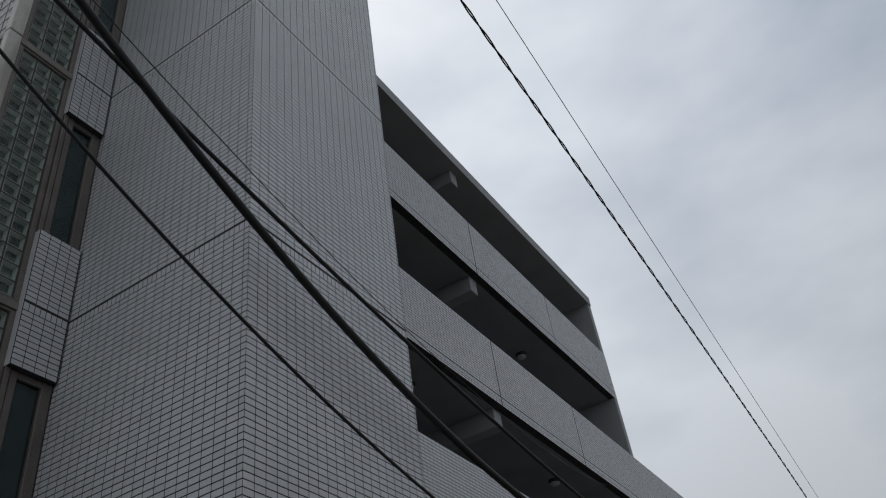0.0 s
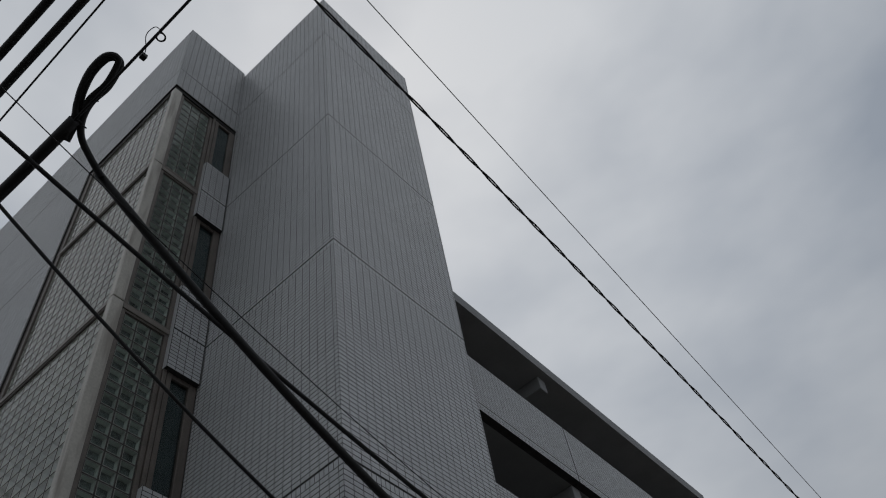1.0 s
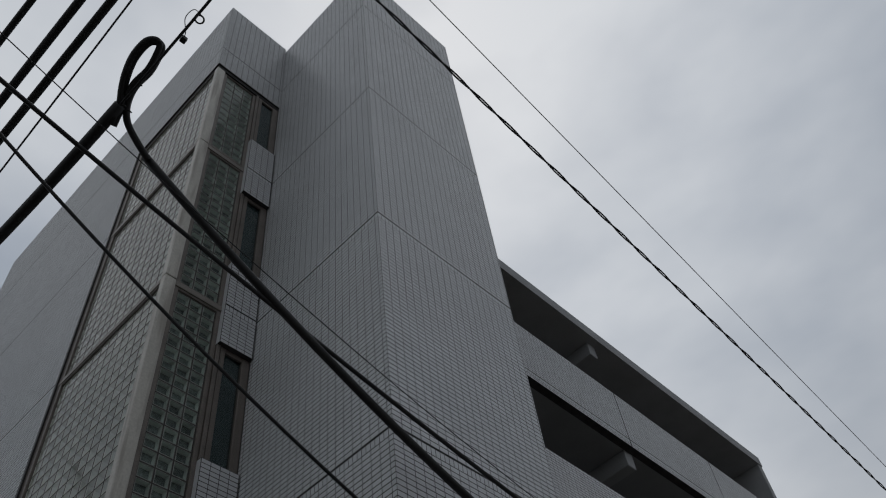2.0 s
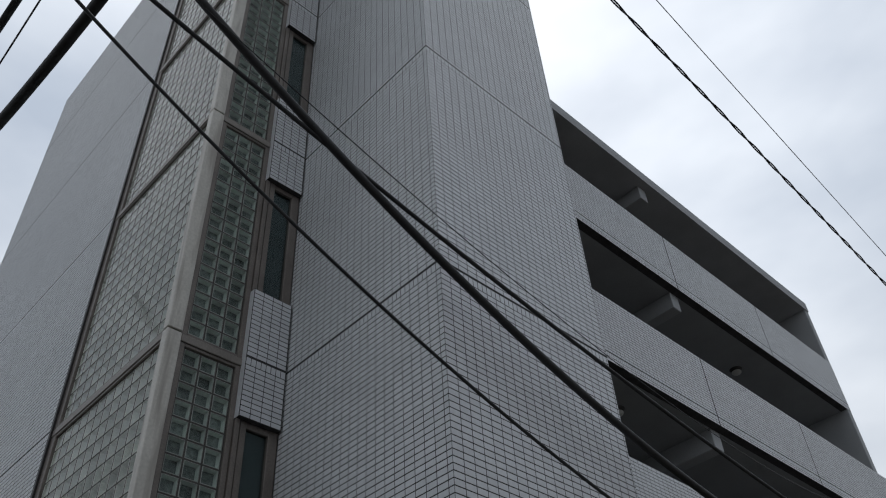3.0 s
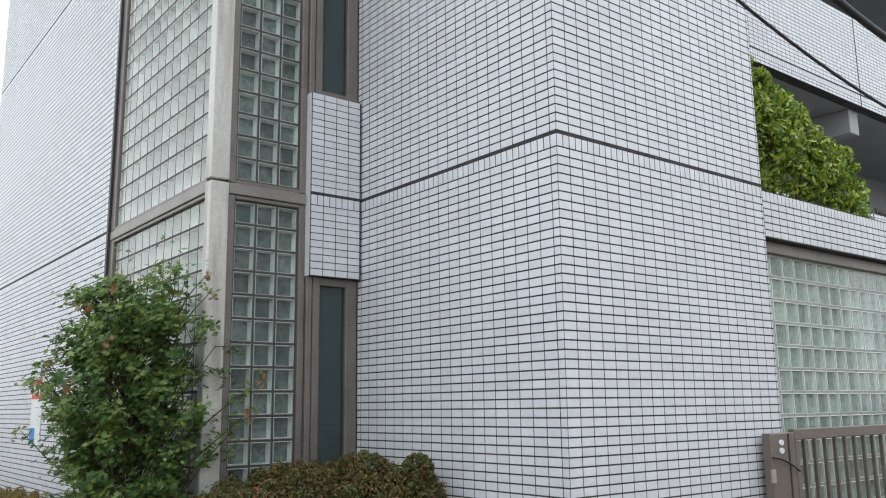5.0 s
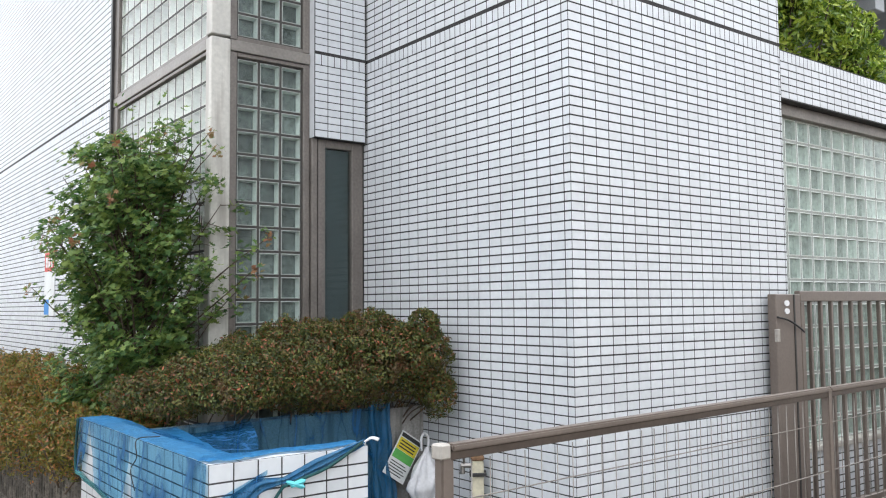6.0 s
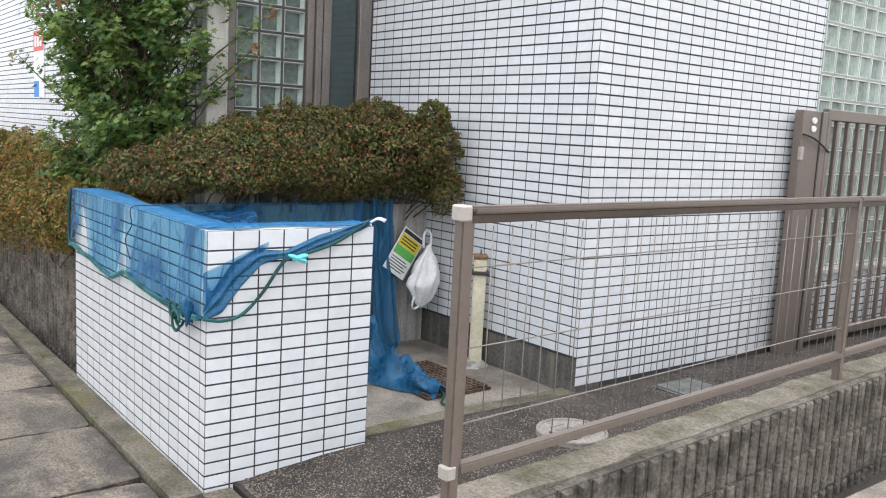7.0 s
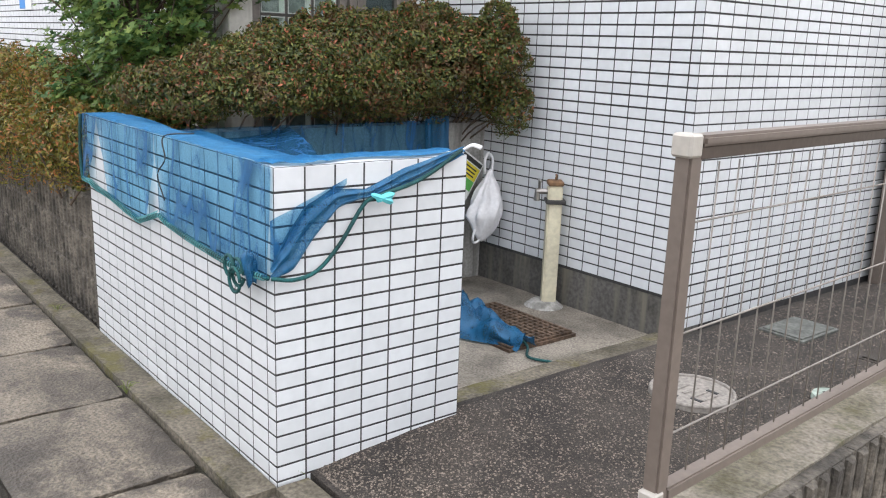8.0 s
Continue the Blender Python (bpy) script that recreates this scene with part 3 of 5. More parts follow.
# low front wing: glass block wall under a tiled band, with a terrace on top
w_band = wall("wall_front_band", -0.25, -G, TY, 14.0, 2.785, 3.119, M_GROUT, "white tiled band above the glass block wall")
band_cols = columns(0.0, 11.98)
tile_sheet("tile_field", clad(band_cols, [(2.79, 2.84, False), (2.84, 2.89, False), (2.89, 2.94, False), (2.94, 2.99, False), (2.99, 3.04, False), (3.04, 3.115, True)]), ((0, TY, 0), (0, 1, 0), (1, 0, 0)), M_TILE, w_band)
tagged(part("terrace_floor", box(WX - 0.1, -0.25, TY, 14.0, 2.80, 2.95), M_CONC, label="concrete terrace over the low front wing"), category="terrace", kind="structure")
w_low = wall("wall_front_low", -0.25, -0.05, TY, 14.0, -0.2, 0.42, M_GROUT, "low white tiled wall under the glass blocks")
tile_sheet("tile_field", clad(columns(0, 11.9), [(0.02 + 0.05 * i, 0.07 + 0.05 * i, False) for i in range(8)]), ((-0.045, TY, 0), (0, 1, 0), (1, 0, 0)), M_TILE, w_low)
wall("wall_front_room", -1.6, -1.5, TY, 14.0, -0.1, 2.8, M_ROOM, "room wall behind the glass blocks, coloured dark to look unlit")


# ---- glass blocks ----
def block_mesh(w, flutes=0):
    """A hollow block: clear face with a thin rim, deep sides coloured bright, back coloured dim (fluted in some)."""
    h, d, r = w / 2 - 0.007, 0.054, 0.006
    V = []
    for q, y in ((h, 0.012), (h, 0.003), (h - 0.003, 0.0), (h - r, 0.0), (h - r, 0.004), (h - r - 0.004, d)):
        V += [(-q, y, -q), (q, y, -q), (q, y, q), (-q, y, q)]
    F, mi = [], []
    for ring in range(5):
        for j in range(4):
            a, b = ring * 4 + j, ring * 4 + (j + 1) % 4
            F.append((a, b, b + 4, a + 4))
            mi.append(0 if ring == 4 else 3)
    k = h - r - 0.004
    if flutes:
        # upright flutes on the inside of the block
        n0, steps = len(V), flutes * 2
        for i in range(steps + 1):
            x, y = -k + 2 * k * i / steps, 0.020 if i % 2 else 0.031
            V += [(x, y, -k), (x, y, k)]
        for i in range(steps):
            a = n0 + 2 * i
            F.append((a, a + 2, a + 3, a + 1))
            mi.append(1)
    else:
        F.append((20, 21, 22, 23))
        mi.append(1)
    b = len(V)
    V += [(-h + r, 0.003, -h + r), (h - r, 0.003, -h + r), (h - r, 0.003, h - r), (-h + r, 0.003, h - r)]
    F.append((b, b + 1, b + 2, b + 3))
    mi.append(2)
    return V, F, mi


def block_wall(parent, origin, U, N, nu, nz, pitch, single, flutes=0, mats=None):
    """nu by nz blocks upwards from origin; single says which become objects of their own."""
    V, F, mi = block_mesh(pitch, flutes)
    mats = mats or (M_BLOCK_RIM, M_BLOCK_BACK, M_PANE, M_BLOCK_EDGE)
    U, N = Vector(U), Vector(N)
    X = U if U.cross(Vector((0, 0, 1))).dot(N) > 0 else -U
    rot = Matrix((X, -N, Vector((0, 0, 1)))).transposed().to_4x4()
    me = bpy.data.meshes.new("glass_block")
    me.from_pydata(V, [], F)
    for m in mats:
        me.materials.append(m)
    me.polygons.foreach_set("material_index", mi)
    AV, AF, AM = [], [], []
    for i in range(nu):
        for k in range(nz):
            at = Matrix.Translation(Vector(origin) + U * pitch * (i + 0.5) + Vector((0, 0, pitch * (k + 0.5)))) @ rot
            if single(i, k):
                ob = new("glass_block", me)
                ob.parent = parent
                ob.matrix_basis = at
            else:
                base = len(AV)
                AV += [at @ Vector(v) for v in V]
                AF += [[j + base for j in f] for f in F]
                AM += mi
    if AV:
        ob = link_mesh("glass_block_field", AV, AF, list(mats), parent)
        ob.data.polygons.foreach_set("material_index", AM)
        ob["kind"] = "stuff"


def mortar_grid(parent, origin, U, N, nu, nz, pitch, material, half=0.0085, proud=-0.002):
    """Recessed mortar bars between the blocks."""
    U, N, Z = Vector(U), Vector(N), Vector((0, 0, 1))
    V, F = [], []
    bars = [(i * pitch, half, nz * pitch / 2, nz * pitch / 2) for i in range(nu + 1)] + [(nu * pitch / 2, nu * pitch / 2, k * pitch, 0.0085) for k in range(nz + 1)]
    for j, (u, hu, z, hz) in enumerate(bars):
        f = proud if j <= nu else proud - 0.0004
        b = len(V)
        for dep in (f, -0.056):
            for du, dz in ((-hu, -hz), (hu, -hz), (hu, hz), (-hu, hz)):
                V.append(Vector(origin) + U * (u + du) + Z * (z + dz) + N * dep)
        F += [tuple(b + q for q in f4) for f4 in ((0, 1, 2, 3), (4, 7, 6, 5), (0, 4, 5, 1), (1, 5, 6, 2), (2, 6, 7, 3), (3, 7, 4, 0))]
    link_mesh("mortar", [tuple(v) for v in V], F, material, parent)


GP = 0.1565
SIDE_X, FRONT_Y = -2.035, -1.095
bottoms = [0.55] + [l + 0.05 for l in LEVELS[:4]]
tops = [l - 0.11 for l in LEVELS[:4]] + [GTOP - 0.10]
wall("wall_stair_room_side", -2.9, -2.8, -0.9, 0.0, 0.0, GTOP - 0.1, M_ROOM, "wall inside the stair bay, coloured dark to look unlit")
wall("wall_stair_room_back", -4.0, -2.8, -0.3, -0.2, 0.0, GTOP - 0.1, M_ROOM, "wall inside the stair bay, coloured dark to look unlit")
wall("wall_bay_base", -4.1, -2.0, -1.127, -1.0, -0.2, 0.55, M_CONC, "low concrete base of the glass bay")
wall("wall_bay_base_side", -2.1, -1.99, -1.0, 0.0, -0.2, 0.55, M_CONC, "low concrete base of the glass bay")
for s in range(5):
    zb, zt = bottoms[s], tops[s]
    nz = int((zt - zb) / GP + 0.3)
    # side panel, three blocks wide
    side = thing("window_glass_block_side", (0, 0, 0), "tall narrow glass block panel in a bronze metal frame", "glass block panel", "glass block panels", "structure")
    z0 = zt - nz * GP
    part("backing", box(SIDE_X - 0.085, SIDE_X - 0.058, -0.975, -0.43, zb, zt), M_DARKMETAL, side)
    mortar_grid(side, (SIDE_X, -0.94, z0), (0, 1, 0), (1, 0, 0), 3, nz, GP, M_JOINT)
    for a, b in ((-0.996, -0.945), (-0.94 + 3 * GP + 0.004, -0.418)):
        part("frame", box(SIDE_X - 0.05, SIDE_X + 0.02, a, b, zb - 0.05, zt + 0.03, 0.004), M_FRAME, side)
    part("frame", box(SIDE_X - 0.05, SIDE_X + 0.018, -0.945, -0.466, z0 - 0.05, z0 - 0.004, 0.004), M_FRAME, side)
    part("frame", box(SIDE_X - 0.05, SIDE_X + 0.018, -0.945, -0.466, zt + 0.003, zt + 0.03, 0.004), M_FRAME, side)
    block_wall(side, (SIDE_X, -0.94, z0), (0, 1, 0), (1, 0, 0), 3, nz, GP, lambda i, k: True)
    # front panel, twelve blocks wide
    front = thing("window_glass_block_front", (0, 0, 0), "wide glass block panel in a bronze metal frame", "glass block panel", "glass block panels", "structure")
    part("backing", box(-4.06, -2.09, FRONT_Y + 0.058, FRONT_Y + 0.085, zb, zt), M_DARKMETAL, front)
    mortar_grid(front, (-2.085, FRONT_Y, z0), (-1, 0, 0), (0, -1, 0), 12, nz, GP, M_JOINT, 0.0105, -0.001)
    part("frame", box(-4.10, -2.085 - 12 * GP - 0.004, FRONT_Y - 0.025, FRONT_Y + 0.05, zb - 0.05, zt + 0.03, 0.004), M_FRAME, front)
    part("frame", box(-4.0, -2.08, FRONT_Y - 0.02, FRONT_Y + 0.05, z0 - 0.05, z0 - 0.004, 0.004), M_FRAME, front)
    part("frame", box(-4.0, -2.08, FRONT_Y - 0.02, FRONT_Y + 0.05, zt + 0.003, zt + 0.03, 0.004), M_FRAME, front)
    low = s < 2
    block_wall(front, (-2.085, FRONT_Y, z0), (-1, 0, 0), (0, -1, 0), 12, nz, GP, lambda i, k: low and i < 9, 0, (M_BLOCK_WARM_LIT, M_BLOCK_LIT, M_PANE, M_BLOCK_WARM_LIT))
    # post at the corner, in storey lengths
    post_top = LEVELS[s] - 0.008 if s < 4 else GTOP - 0.06
    post_low = 0.0 if s == 0 else LEVELS[s - 1] + 0.008
    tagged(part("post_corner", box(-2.085, -1.996, -1.127, -0.996, post_low, post_top, 0.006), M_POST, label="beige aluminium corner post with a dark joint at each storey"), category="post", kind="structure")
    if s < 4:
        tagged(part("trim_transom_side", box(SIDE_X - 0.05, SIDE_X + 0.032, -0.994, -0.42, LEVELS[s] - 0.078, LEVELS[s] - 0.006, 0.004), M_TRANSOM, label="bronze metal transom between glass block panels"), category="transom", kind="structure")
        tagged(part("trim_transom_front", box(-4.06, -2.088, FRONT_Y - 0.03, FRONT_Y + 0.05, LEVELS[s] - 0.078, LEVELS[s] - 0.006, 0.004), M_TRANSOM, label="bronze metal transom between glass block panels"), category="transom", kind="structure")
    # tiled spandrel and narrow window beside it
    if s < 4:
        a, b = LEVELS[s] - 0.581, LEVELS[s] + 0.735
        sp = wall("wall_spandrel", -2.1, -1.946 - G, -0.417, -0.010, a, b, M_GROUT, "white tiled spandrel between narrow windows")
        rects = clad(columns(0, 0.405), [c for c in courses(a, b, [LEVELS[s]])])
        if s == 0:
            tile_objects(rects, ((-1.946, -0.417, 0), (0, 1, 0), (1, 0, 0)), M_TILE, sp)
        else:
            tile_sheet("tile_field", rects, ((-1.946, -0.417, 0), (0, 1, 0), (1, 0, 0)), M_TILE_FAR, sp)
        part("tile_return", box(-2.05, -1.955, -0.4195, -0.4172, a, b), M_TILE, sp)
    wz0 = 0.55 if s == 0 else LEVELS[s - 1] + 0.735
    wz1 = LEVELS[s] - 0.581 if s < 4 else GTOP - 0.06
    win = thing("window_narrow", (0, 0, 0), "narrow wired-glass window in a bronze metal frame", "window", "narrow stair windows", "structure")
    part("window_frame", box(-2.06, -1.992, -0.415, -0.372, wz0, wz1, 0.004), M_FRAME, win)
    part("window_frame", box(-2.06, -2.0, -0.362, -0.305, wz0, wz1, 0.004), M_FRAME, win)
    part("window_frame", box(-2.06, -2.0, -0.095, -0.004, wz0, wz1, 0.004), M_FRAME, win)
    part("window_frame", box(-2.06, -2.004, -0.305, -0.095, wz1 - 0.055, wz1, 0.004), M_FRAME, win)
    part("window_frame", box(-2.06, -2.004, -0.305, -0.095, wz0, wz0 + 0.055, 0.004), M_FRAME, win)
    part("pane", box(-2.035, -2.029, -0.305, -0.095, wz0 + 0.055, wz1 - 0.055), M_PANE_DARK, win).visible_shadow = False
    # added sheet behind the glass, its tone standing in for mirrored sky
    part("blind", box(-2.056, -2.048, -0.30, -0.10, wz0 + 0.056, wz1 - 0.056), M_PANE_TONE, win)
tagged(part("gutter_strip", box(-4.10, -4.06, BY - 0.004, FRONT_Y - 0.026, 0.3, GTOP - 0.06), M_DARKMETAL, label="dark metal edge strip beside the glass bay"), category="trim", kind="structure")

right = thing("window_glass_block_front_wing", (0, 0, 0), "long glass block wall on the ground floor, bronze-framed", "glass block panel", "glass block panels", "structure")
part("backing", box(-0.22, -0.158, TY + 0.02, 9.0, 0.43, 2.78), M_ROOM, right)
mortar_grid(right, (-0.10, TY + 0.03, 0.46), (0, 1, 0), (1, 0, 0), 40, 14, 0.16, M_MORTAR)
part("frame", box(-0.13, -0.06, TY + 0.004, 9.0, 2.70, 2.78, 0.004), M_FRAME, right)
part("sill", box(-0.16, -0.02, TY + 0.004, 9.0, 0.42, 0.46, 0.006), M_POST, right)
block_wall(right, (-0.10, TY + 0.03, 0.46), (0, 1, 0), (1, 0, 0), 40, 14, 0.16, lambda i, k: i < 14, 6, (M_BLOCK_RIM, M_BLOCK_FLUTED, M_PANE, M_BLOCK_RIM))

# ---- ground ----
def heaved(name, x0, x1, y0, y1, z, nx, ny, amp, material, label, category, slope=(0, 0), thick=0.25, ramp=0.0):
    """A sheet with an uneven top and real thickness."""
    V, F = [], []
    for i in range(nx + 1):
        for j in range(ny + 1):
            x, y = x0 + (x1 - x0) * i / nx, y0 + (y1 - y0) * j / ny
            V.append((x, y, z + slope[0] * (x - x0) + slope[1] * (y - y0) + amp * noise.noise((x * 2.1, y * 2.1, 3.0)) + amp * 0.5 * noise.noise((x * 9, y * 9, 1.0)) - ramp * max(0.0, 1 - (y - y0) / 0.7) ** 2))
    for i in range(nx):
        for j in range(ny):
            a = i * (ny + 1) + j
            F.append((a, a + ny + 1, a + ny + 2, a + 1))
    rim = [i * (ny + 1) for i in range(nx + 1)] + [nx * (ny + 1) + j for j in range(1, ny + 1)] + [i * (ny + 1) + ny for i in range(nx - 1, -1, -1)] + [j for j in range(ny - 1, 0, -1)]
    n0 = len(V)
    V += [(V[r][0], V[r][1], z - thick) for r in rim]
    for a in range(len(rim)):
        b = (a + 1) % len(rim)
        F.append((rim[b], rim[a], n0 + a, n0 + b))
    return tagged(link_mesh(name, V, F, material), label, category, kind="structure")


wall("wall_main_lower", -14.0, -9.24, BY + 0.02, BY + 0.2, -0.3, 3.1, M_TILE_FAR, "low plain white wall continuing past the main block")
# unseen wall, added to dim the light on the tower's east face
wall("wall_across_lane", 8.0, 8.4, -1.0, 20.0, -0.2, 6.5, M_SHADE_WALL, "unseen plain wall added to shade the tower's east face")
# unseen wall, added to cut the sky light on the south faces
wall("wall_across_street", -26.0, 5.0, -11.4, -11.0, -0.2, 4.5, M_SHADE_WALL, "unseen plain grey wall added to shade the south faces")
ground = tagged(part("ground", box(-400, 400, -400, 400, -0.6, -0.16), M_ASPH, label="grey street surface reaching to the horizon"), category="ground", kind="structure")
heaved("yard", 0.03, 1.16, -1.86, 9.0, -0.012, 40, 120, 0.006, M_ASPH, "coarse dark asphalt yard beside the building", "asphalt", ramp=0.042)
heaved("pad_edge", -0.09, 0.029, -1.29, 0.0, -0.024, 6, 60, 0.007, M_CURB, "pale mossy concrete edging beside the asphalt", "edging")
heaved("concrete_pad", -1.3, 0.028, -1.9, 0.0, -0.045, 30, 40, 0.006, M_PAD, "worn concrete floor slab beside the tower", "concrete slab")
heaved("kerb_strip", -9.0, 0.10, -2.083, -1.974, -0.082, 160, 3, 0.006, M_CURB, "mossy concrete kerb strip under the tiled enclosure", "kerb", slope=(0.002, 0))
heaved("pavement_edge", 0.102, 1.29, -2.064, -1.983, -0.084, 30, 3, 0.006, M_SLAB, "earth-stained concrete edge of the footpath", "footpath edge")
heaved("kerb_stone", 0.105, 0.62, -1.980, -1.872, -0.064, 20, 4, 0.004, M_CURB, "weathered concrete kerb stone at the yard's edge", "kerb")
heaved("kerb_stone", 0.63, 1.17, -1.979, -1.872, -0.064, 20, 4, 0.004, M_CURB, "weathered concrete kerb stone at the yard's edge", "kerb")
pav = tagged(part("pavement", box(-9, 1.3, -4.6, -2.070, -0.3, -0.100), M_MUD, label="footpath of large worn concrete slabs"), category="footpath", kind="structure")
heaved("lane", 1.33, 6.0, -1.9, 9.0, -0.10, 20, 40, 0.008, M_PAD, "plain concrete strip below the ribbed wall", "lane")
SL, SW = 0.66, 0.515


def worn_slab(w, d, seed):
    """A concrete slab with a rough top, wandering edges and chipped corners."""
    nx, ny = 18, 14
    V, F = [], []
    for i in range(nx + 1):
        for j in range(ny + 1):
            u, v = 2 * i / nx - 1, 2 * j / ny - 1
            x, y = u * w / 2, v * d / 2
            edge = max(abs(u), abs(v))
            if edge == 1:
                k = 0.005 * noise.noise((x * 6 + seed * 5, y * 6, 2.0)) + 0.005 * noise.noise((x * 31, y * 31, seed * 3.0)) + 0.007
                k += 0.008 * max(0.0, abs(u) + abs(v) - 1.86) / 0.14
                x, y = x - math.copysign(k, u) * (abs(u) == 1), y - math.copysign(k, v) * (abs(v) == 1)
            z = 0.004 * noise.noise((x * 5 + seed, y * 5, 0.5)) + 0.0022 * noise.noise((x * 24 + seed, y * 24, 4.0)) - 0.004 * (edge == 1)
            V.append((x, y, z))
    for i in range(nx):
        for j in range(ny):
            a = i * (ny + 1) + j
            F.append((a, a + ny + 1, a + ny + 2, a + 1))
    rim = [i * (ny + 1) for i in range(nx + 1)] + [nx * (ny + 1) + j for j in range(1, ny + 1)] + [i * (ny + 1) + ny for i in range(nx - 1, -1, -1)] + [j for j in range(ny - 1, 0, -1)]
    n0 = len(V)
    V += [(V[r][0], V[r][1], -0.11) for r in rim]
    F += [(rim[(a + 1) % len(rim)], rim[a], n0 + a, n0 + (a + 1) % len(rim)) for a in range(len(rim))]
    return V, F


for i in range(-13, 3):
    for j in range(4):
        x0, y0 = -0.155 + SL * i, -2.088 - SW * (j + 1)
        v, f = worn_slab(SL - 0.010, SW - 0.006, (i * 7 + j * 3) % 41)
        ob = link_mesh("paving_slab", v, f, M_SLAB, pav)
        ob.matrix_basis = pose(x0 + SL / 2, y0 + SW / 2, -0.079 + random.uniform(-0.005, 0.003), random.uniform(-0.5, 0.5), random.uniform(-0.5, 0.5), random.uniform(-0.5, 0.5))
# loose grit on the asphalt
rng = np.random.default_rng(5)
V, F = [], []
oct_f = [(0, 2, 4), (2, 1, 4), (1, 3, 4), (3, 0, 4), (2, 0, 5), (1, 2, 5), (3, 1, 5), (0, 3, 5)]
for _ in range(64000):
    x, y = rng.uniform(0.06, 1.12), -1.84 + 4.6 * rng.random() ** 1.4
    r = 0.0014 + 0.0036 * rng.random() ** 2.2
    z = -0.012 + 0.006 * noise.noise((x * 2.1, y * 2.1, 3.0)) + 0.003 * noise.noise((x * 9, y * 9, 1.0)) - 0.042 * max(0.0, 1 - (y + 1.86) / 0.7) ** 2
    b = len(V)
    q = rng.uniform(-0.5, 0.5, 6) * r
    V += [(x + r, y + q[0], z), (x - r, y + q[1], z), (x + q[2], y + r, z), (x + q[3], y - r, z), (x + q[4], y + q[5], z + r * 0.7), (x, y, z - r)]
    F += [tuple(b + c for c in f) for f in oct_f]
tagged(link_mesh("grit", V, F, M_GRIT), "loose pale grit scattered on the asphalt", "grit", kind="stuff")


# ---- ribbed retaining wall under the fence ----
def ribbed_block(length, height, depth, ribs):
    """A concrete block whose face carries upright ribs."""
    bm = box(-depth, -0.014, 0.002, length - 0.002, 0.002, height - 0.002)
    p = length / ribs
    for i in range(ribs):
        y = p * (i + 0.5)
        k = random.uniform(0.85, 1.15)
        own = box(-0.03, 0.0, y - p * 0.30 * k, y + p * 0.30 * k, 0.004, height - 0.004 - random.uniform(0, 0.006))
        bmesh.ops.bevel(own, geom=[e for e in own.edges if all(v.co.x > -0.01 for v in e.verts)], offset=0.008, segments=1, affect="EDGES")
        me = bpy.data.meshes.new("scratch")
        own.to_mesh(me)
        own.free()
        bm.from_mesh(me)
        bpy.data.meshes.remove(me)
    me = bpy.data.meshes.new("concrete_block")
    bmesh.ops.recalc_face_normals(bm, faces=bm.faces)
    bm.to_mesh(me)
    bm.free()
    me.materials.append(M_RIB)
    return me


FENCE = pose(1.275, -1.839, 0, 0, 0, 3.4)
rw = tagged(part("wall_retaining", box(-0.16, -0.02, -0.05, 9.0, -0.3, 0.297), M_RIB, label="low retaining wall of ribbed concrete blocks"), category="wall", kind="structure")
rw.matrix_world = FENCE @ pose(0.07, 0, 0)
shapes = [ribbed_block(0.40, 0.20, 0.10, 6) for _ in range(4)]
for c in range(3):
    for i in range(22):
        ob = new("concrete_block", random.choice(shapes))
        ob.parent = rw
        ob.matrix_basis = pose(0.014, -0.05 + 0.40 * i, -0.30 + 0.20 * c)
cap = heaved("wall_cap", -0.09, 0.040, -0.06, 9.0, 0.306, 6, 220, 0.014, M_CAP, "rough weathered mortar cap of the retaining wall", "wall cap", thick=0.02)
cap.matrix_world = FENCE

# ---- mesh fence on the wall ----
fence = thing("fence", (0, 0, 0), "low bronze metal fence with thin wire mesh", "fence")
fence.matrix_world = FENCE
ZT, ZB = 1.064, 0.398


def post_with_cap(y):
    bm = box(-0.015, 0.017, y, y + 0.034, 0.30, ZT - 0.006, 0.004, cuts=2)
    box(-0.008, 0.010, y + 0.035, y + 0.046, ZB, ZT - 0.04, 0.002, bm=bm)
    return part("post", bm, M_BRONZE, fence)


for y in (0.0, 2.15, 4.3, 6.4):
    post_with_cap(y)
part("end_cap", box(-0.019, 0.021, -0.008, 0.028, ZT - 0.036, ZT + 0.003, 0.004), M_CAPEND, fence, "pale plastic end cap of the rail")
part("end_cap", box(-0.017, 0.020, -0.010, 0.022, ZB - 0.008, ZB + 0.028, 0.004), M_CAPEND, fence, "pale plastic end cap of the rail")
for a, b in ((0.035, 2.172), (2.178, 4.322), (4.328, 7.5)):
    part("top_rail", box(-0.018, 0.020, a, b, ZT - 0.019, ZT, 0.005, cuts=2), M_BRONZE, fence)
    part("rail_channel", box(-0.013, 0.014, a, b, ZT - 0.041, ZT - 0.0195, 0.002), M_RAIL_SHADE, fence, "brown channel coloured darker for the shade under the top rail")
    bm = box(-0.015, 0.018, a, b, ZB, ZB + 0.026, 0.004, cuts=2)
    part("bottom_rail", bm, M_BRONZE, fence)
for i in range(1, 104):
    y = 0.05 + i * 0.068
    tube("wire", [(0.0, y, ZB + 0.03), (0.0, y, ZT - 0.05)], 0.0017, M_WIRE, fence, sides=5)
for z in (0.915, 0.715, 0.525):
    tube("wire", [(0.004, 0.05, z), (0.004, 7.4, z)], 0.0021, M_WIRE, fence, sides=5)

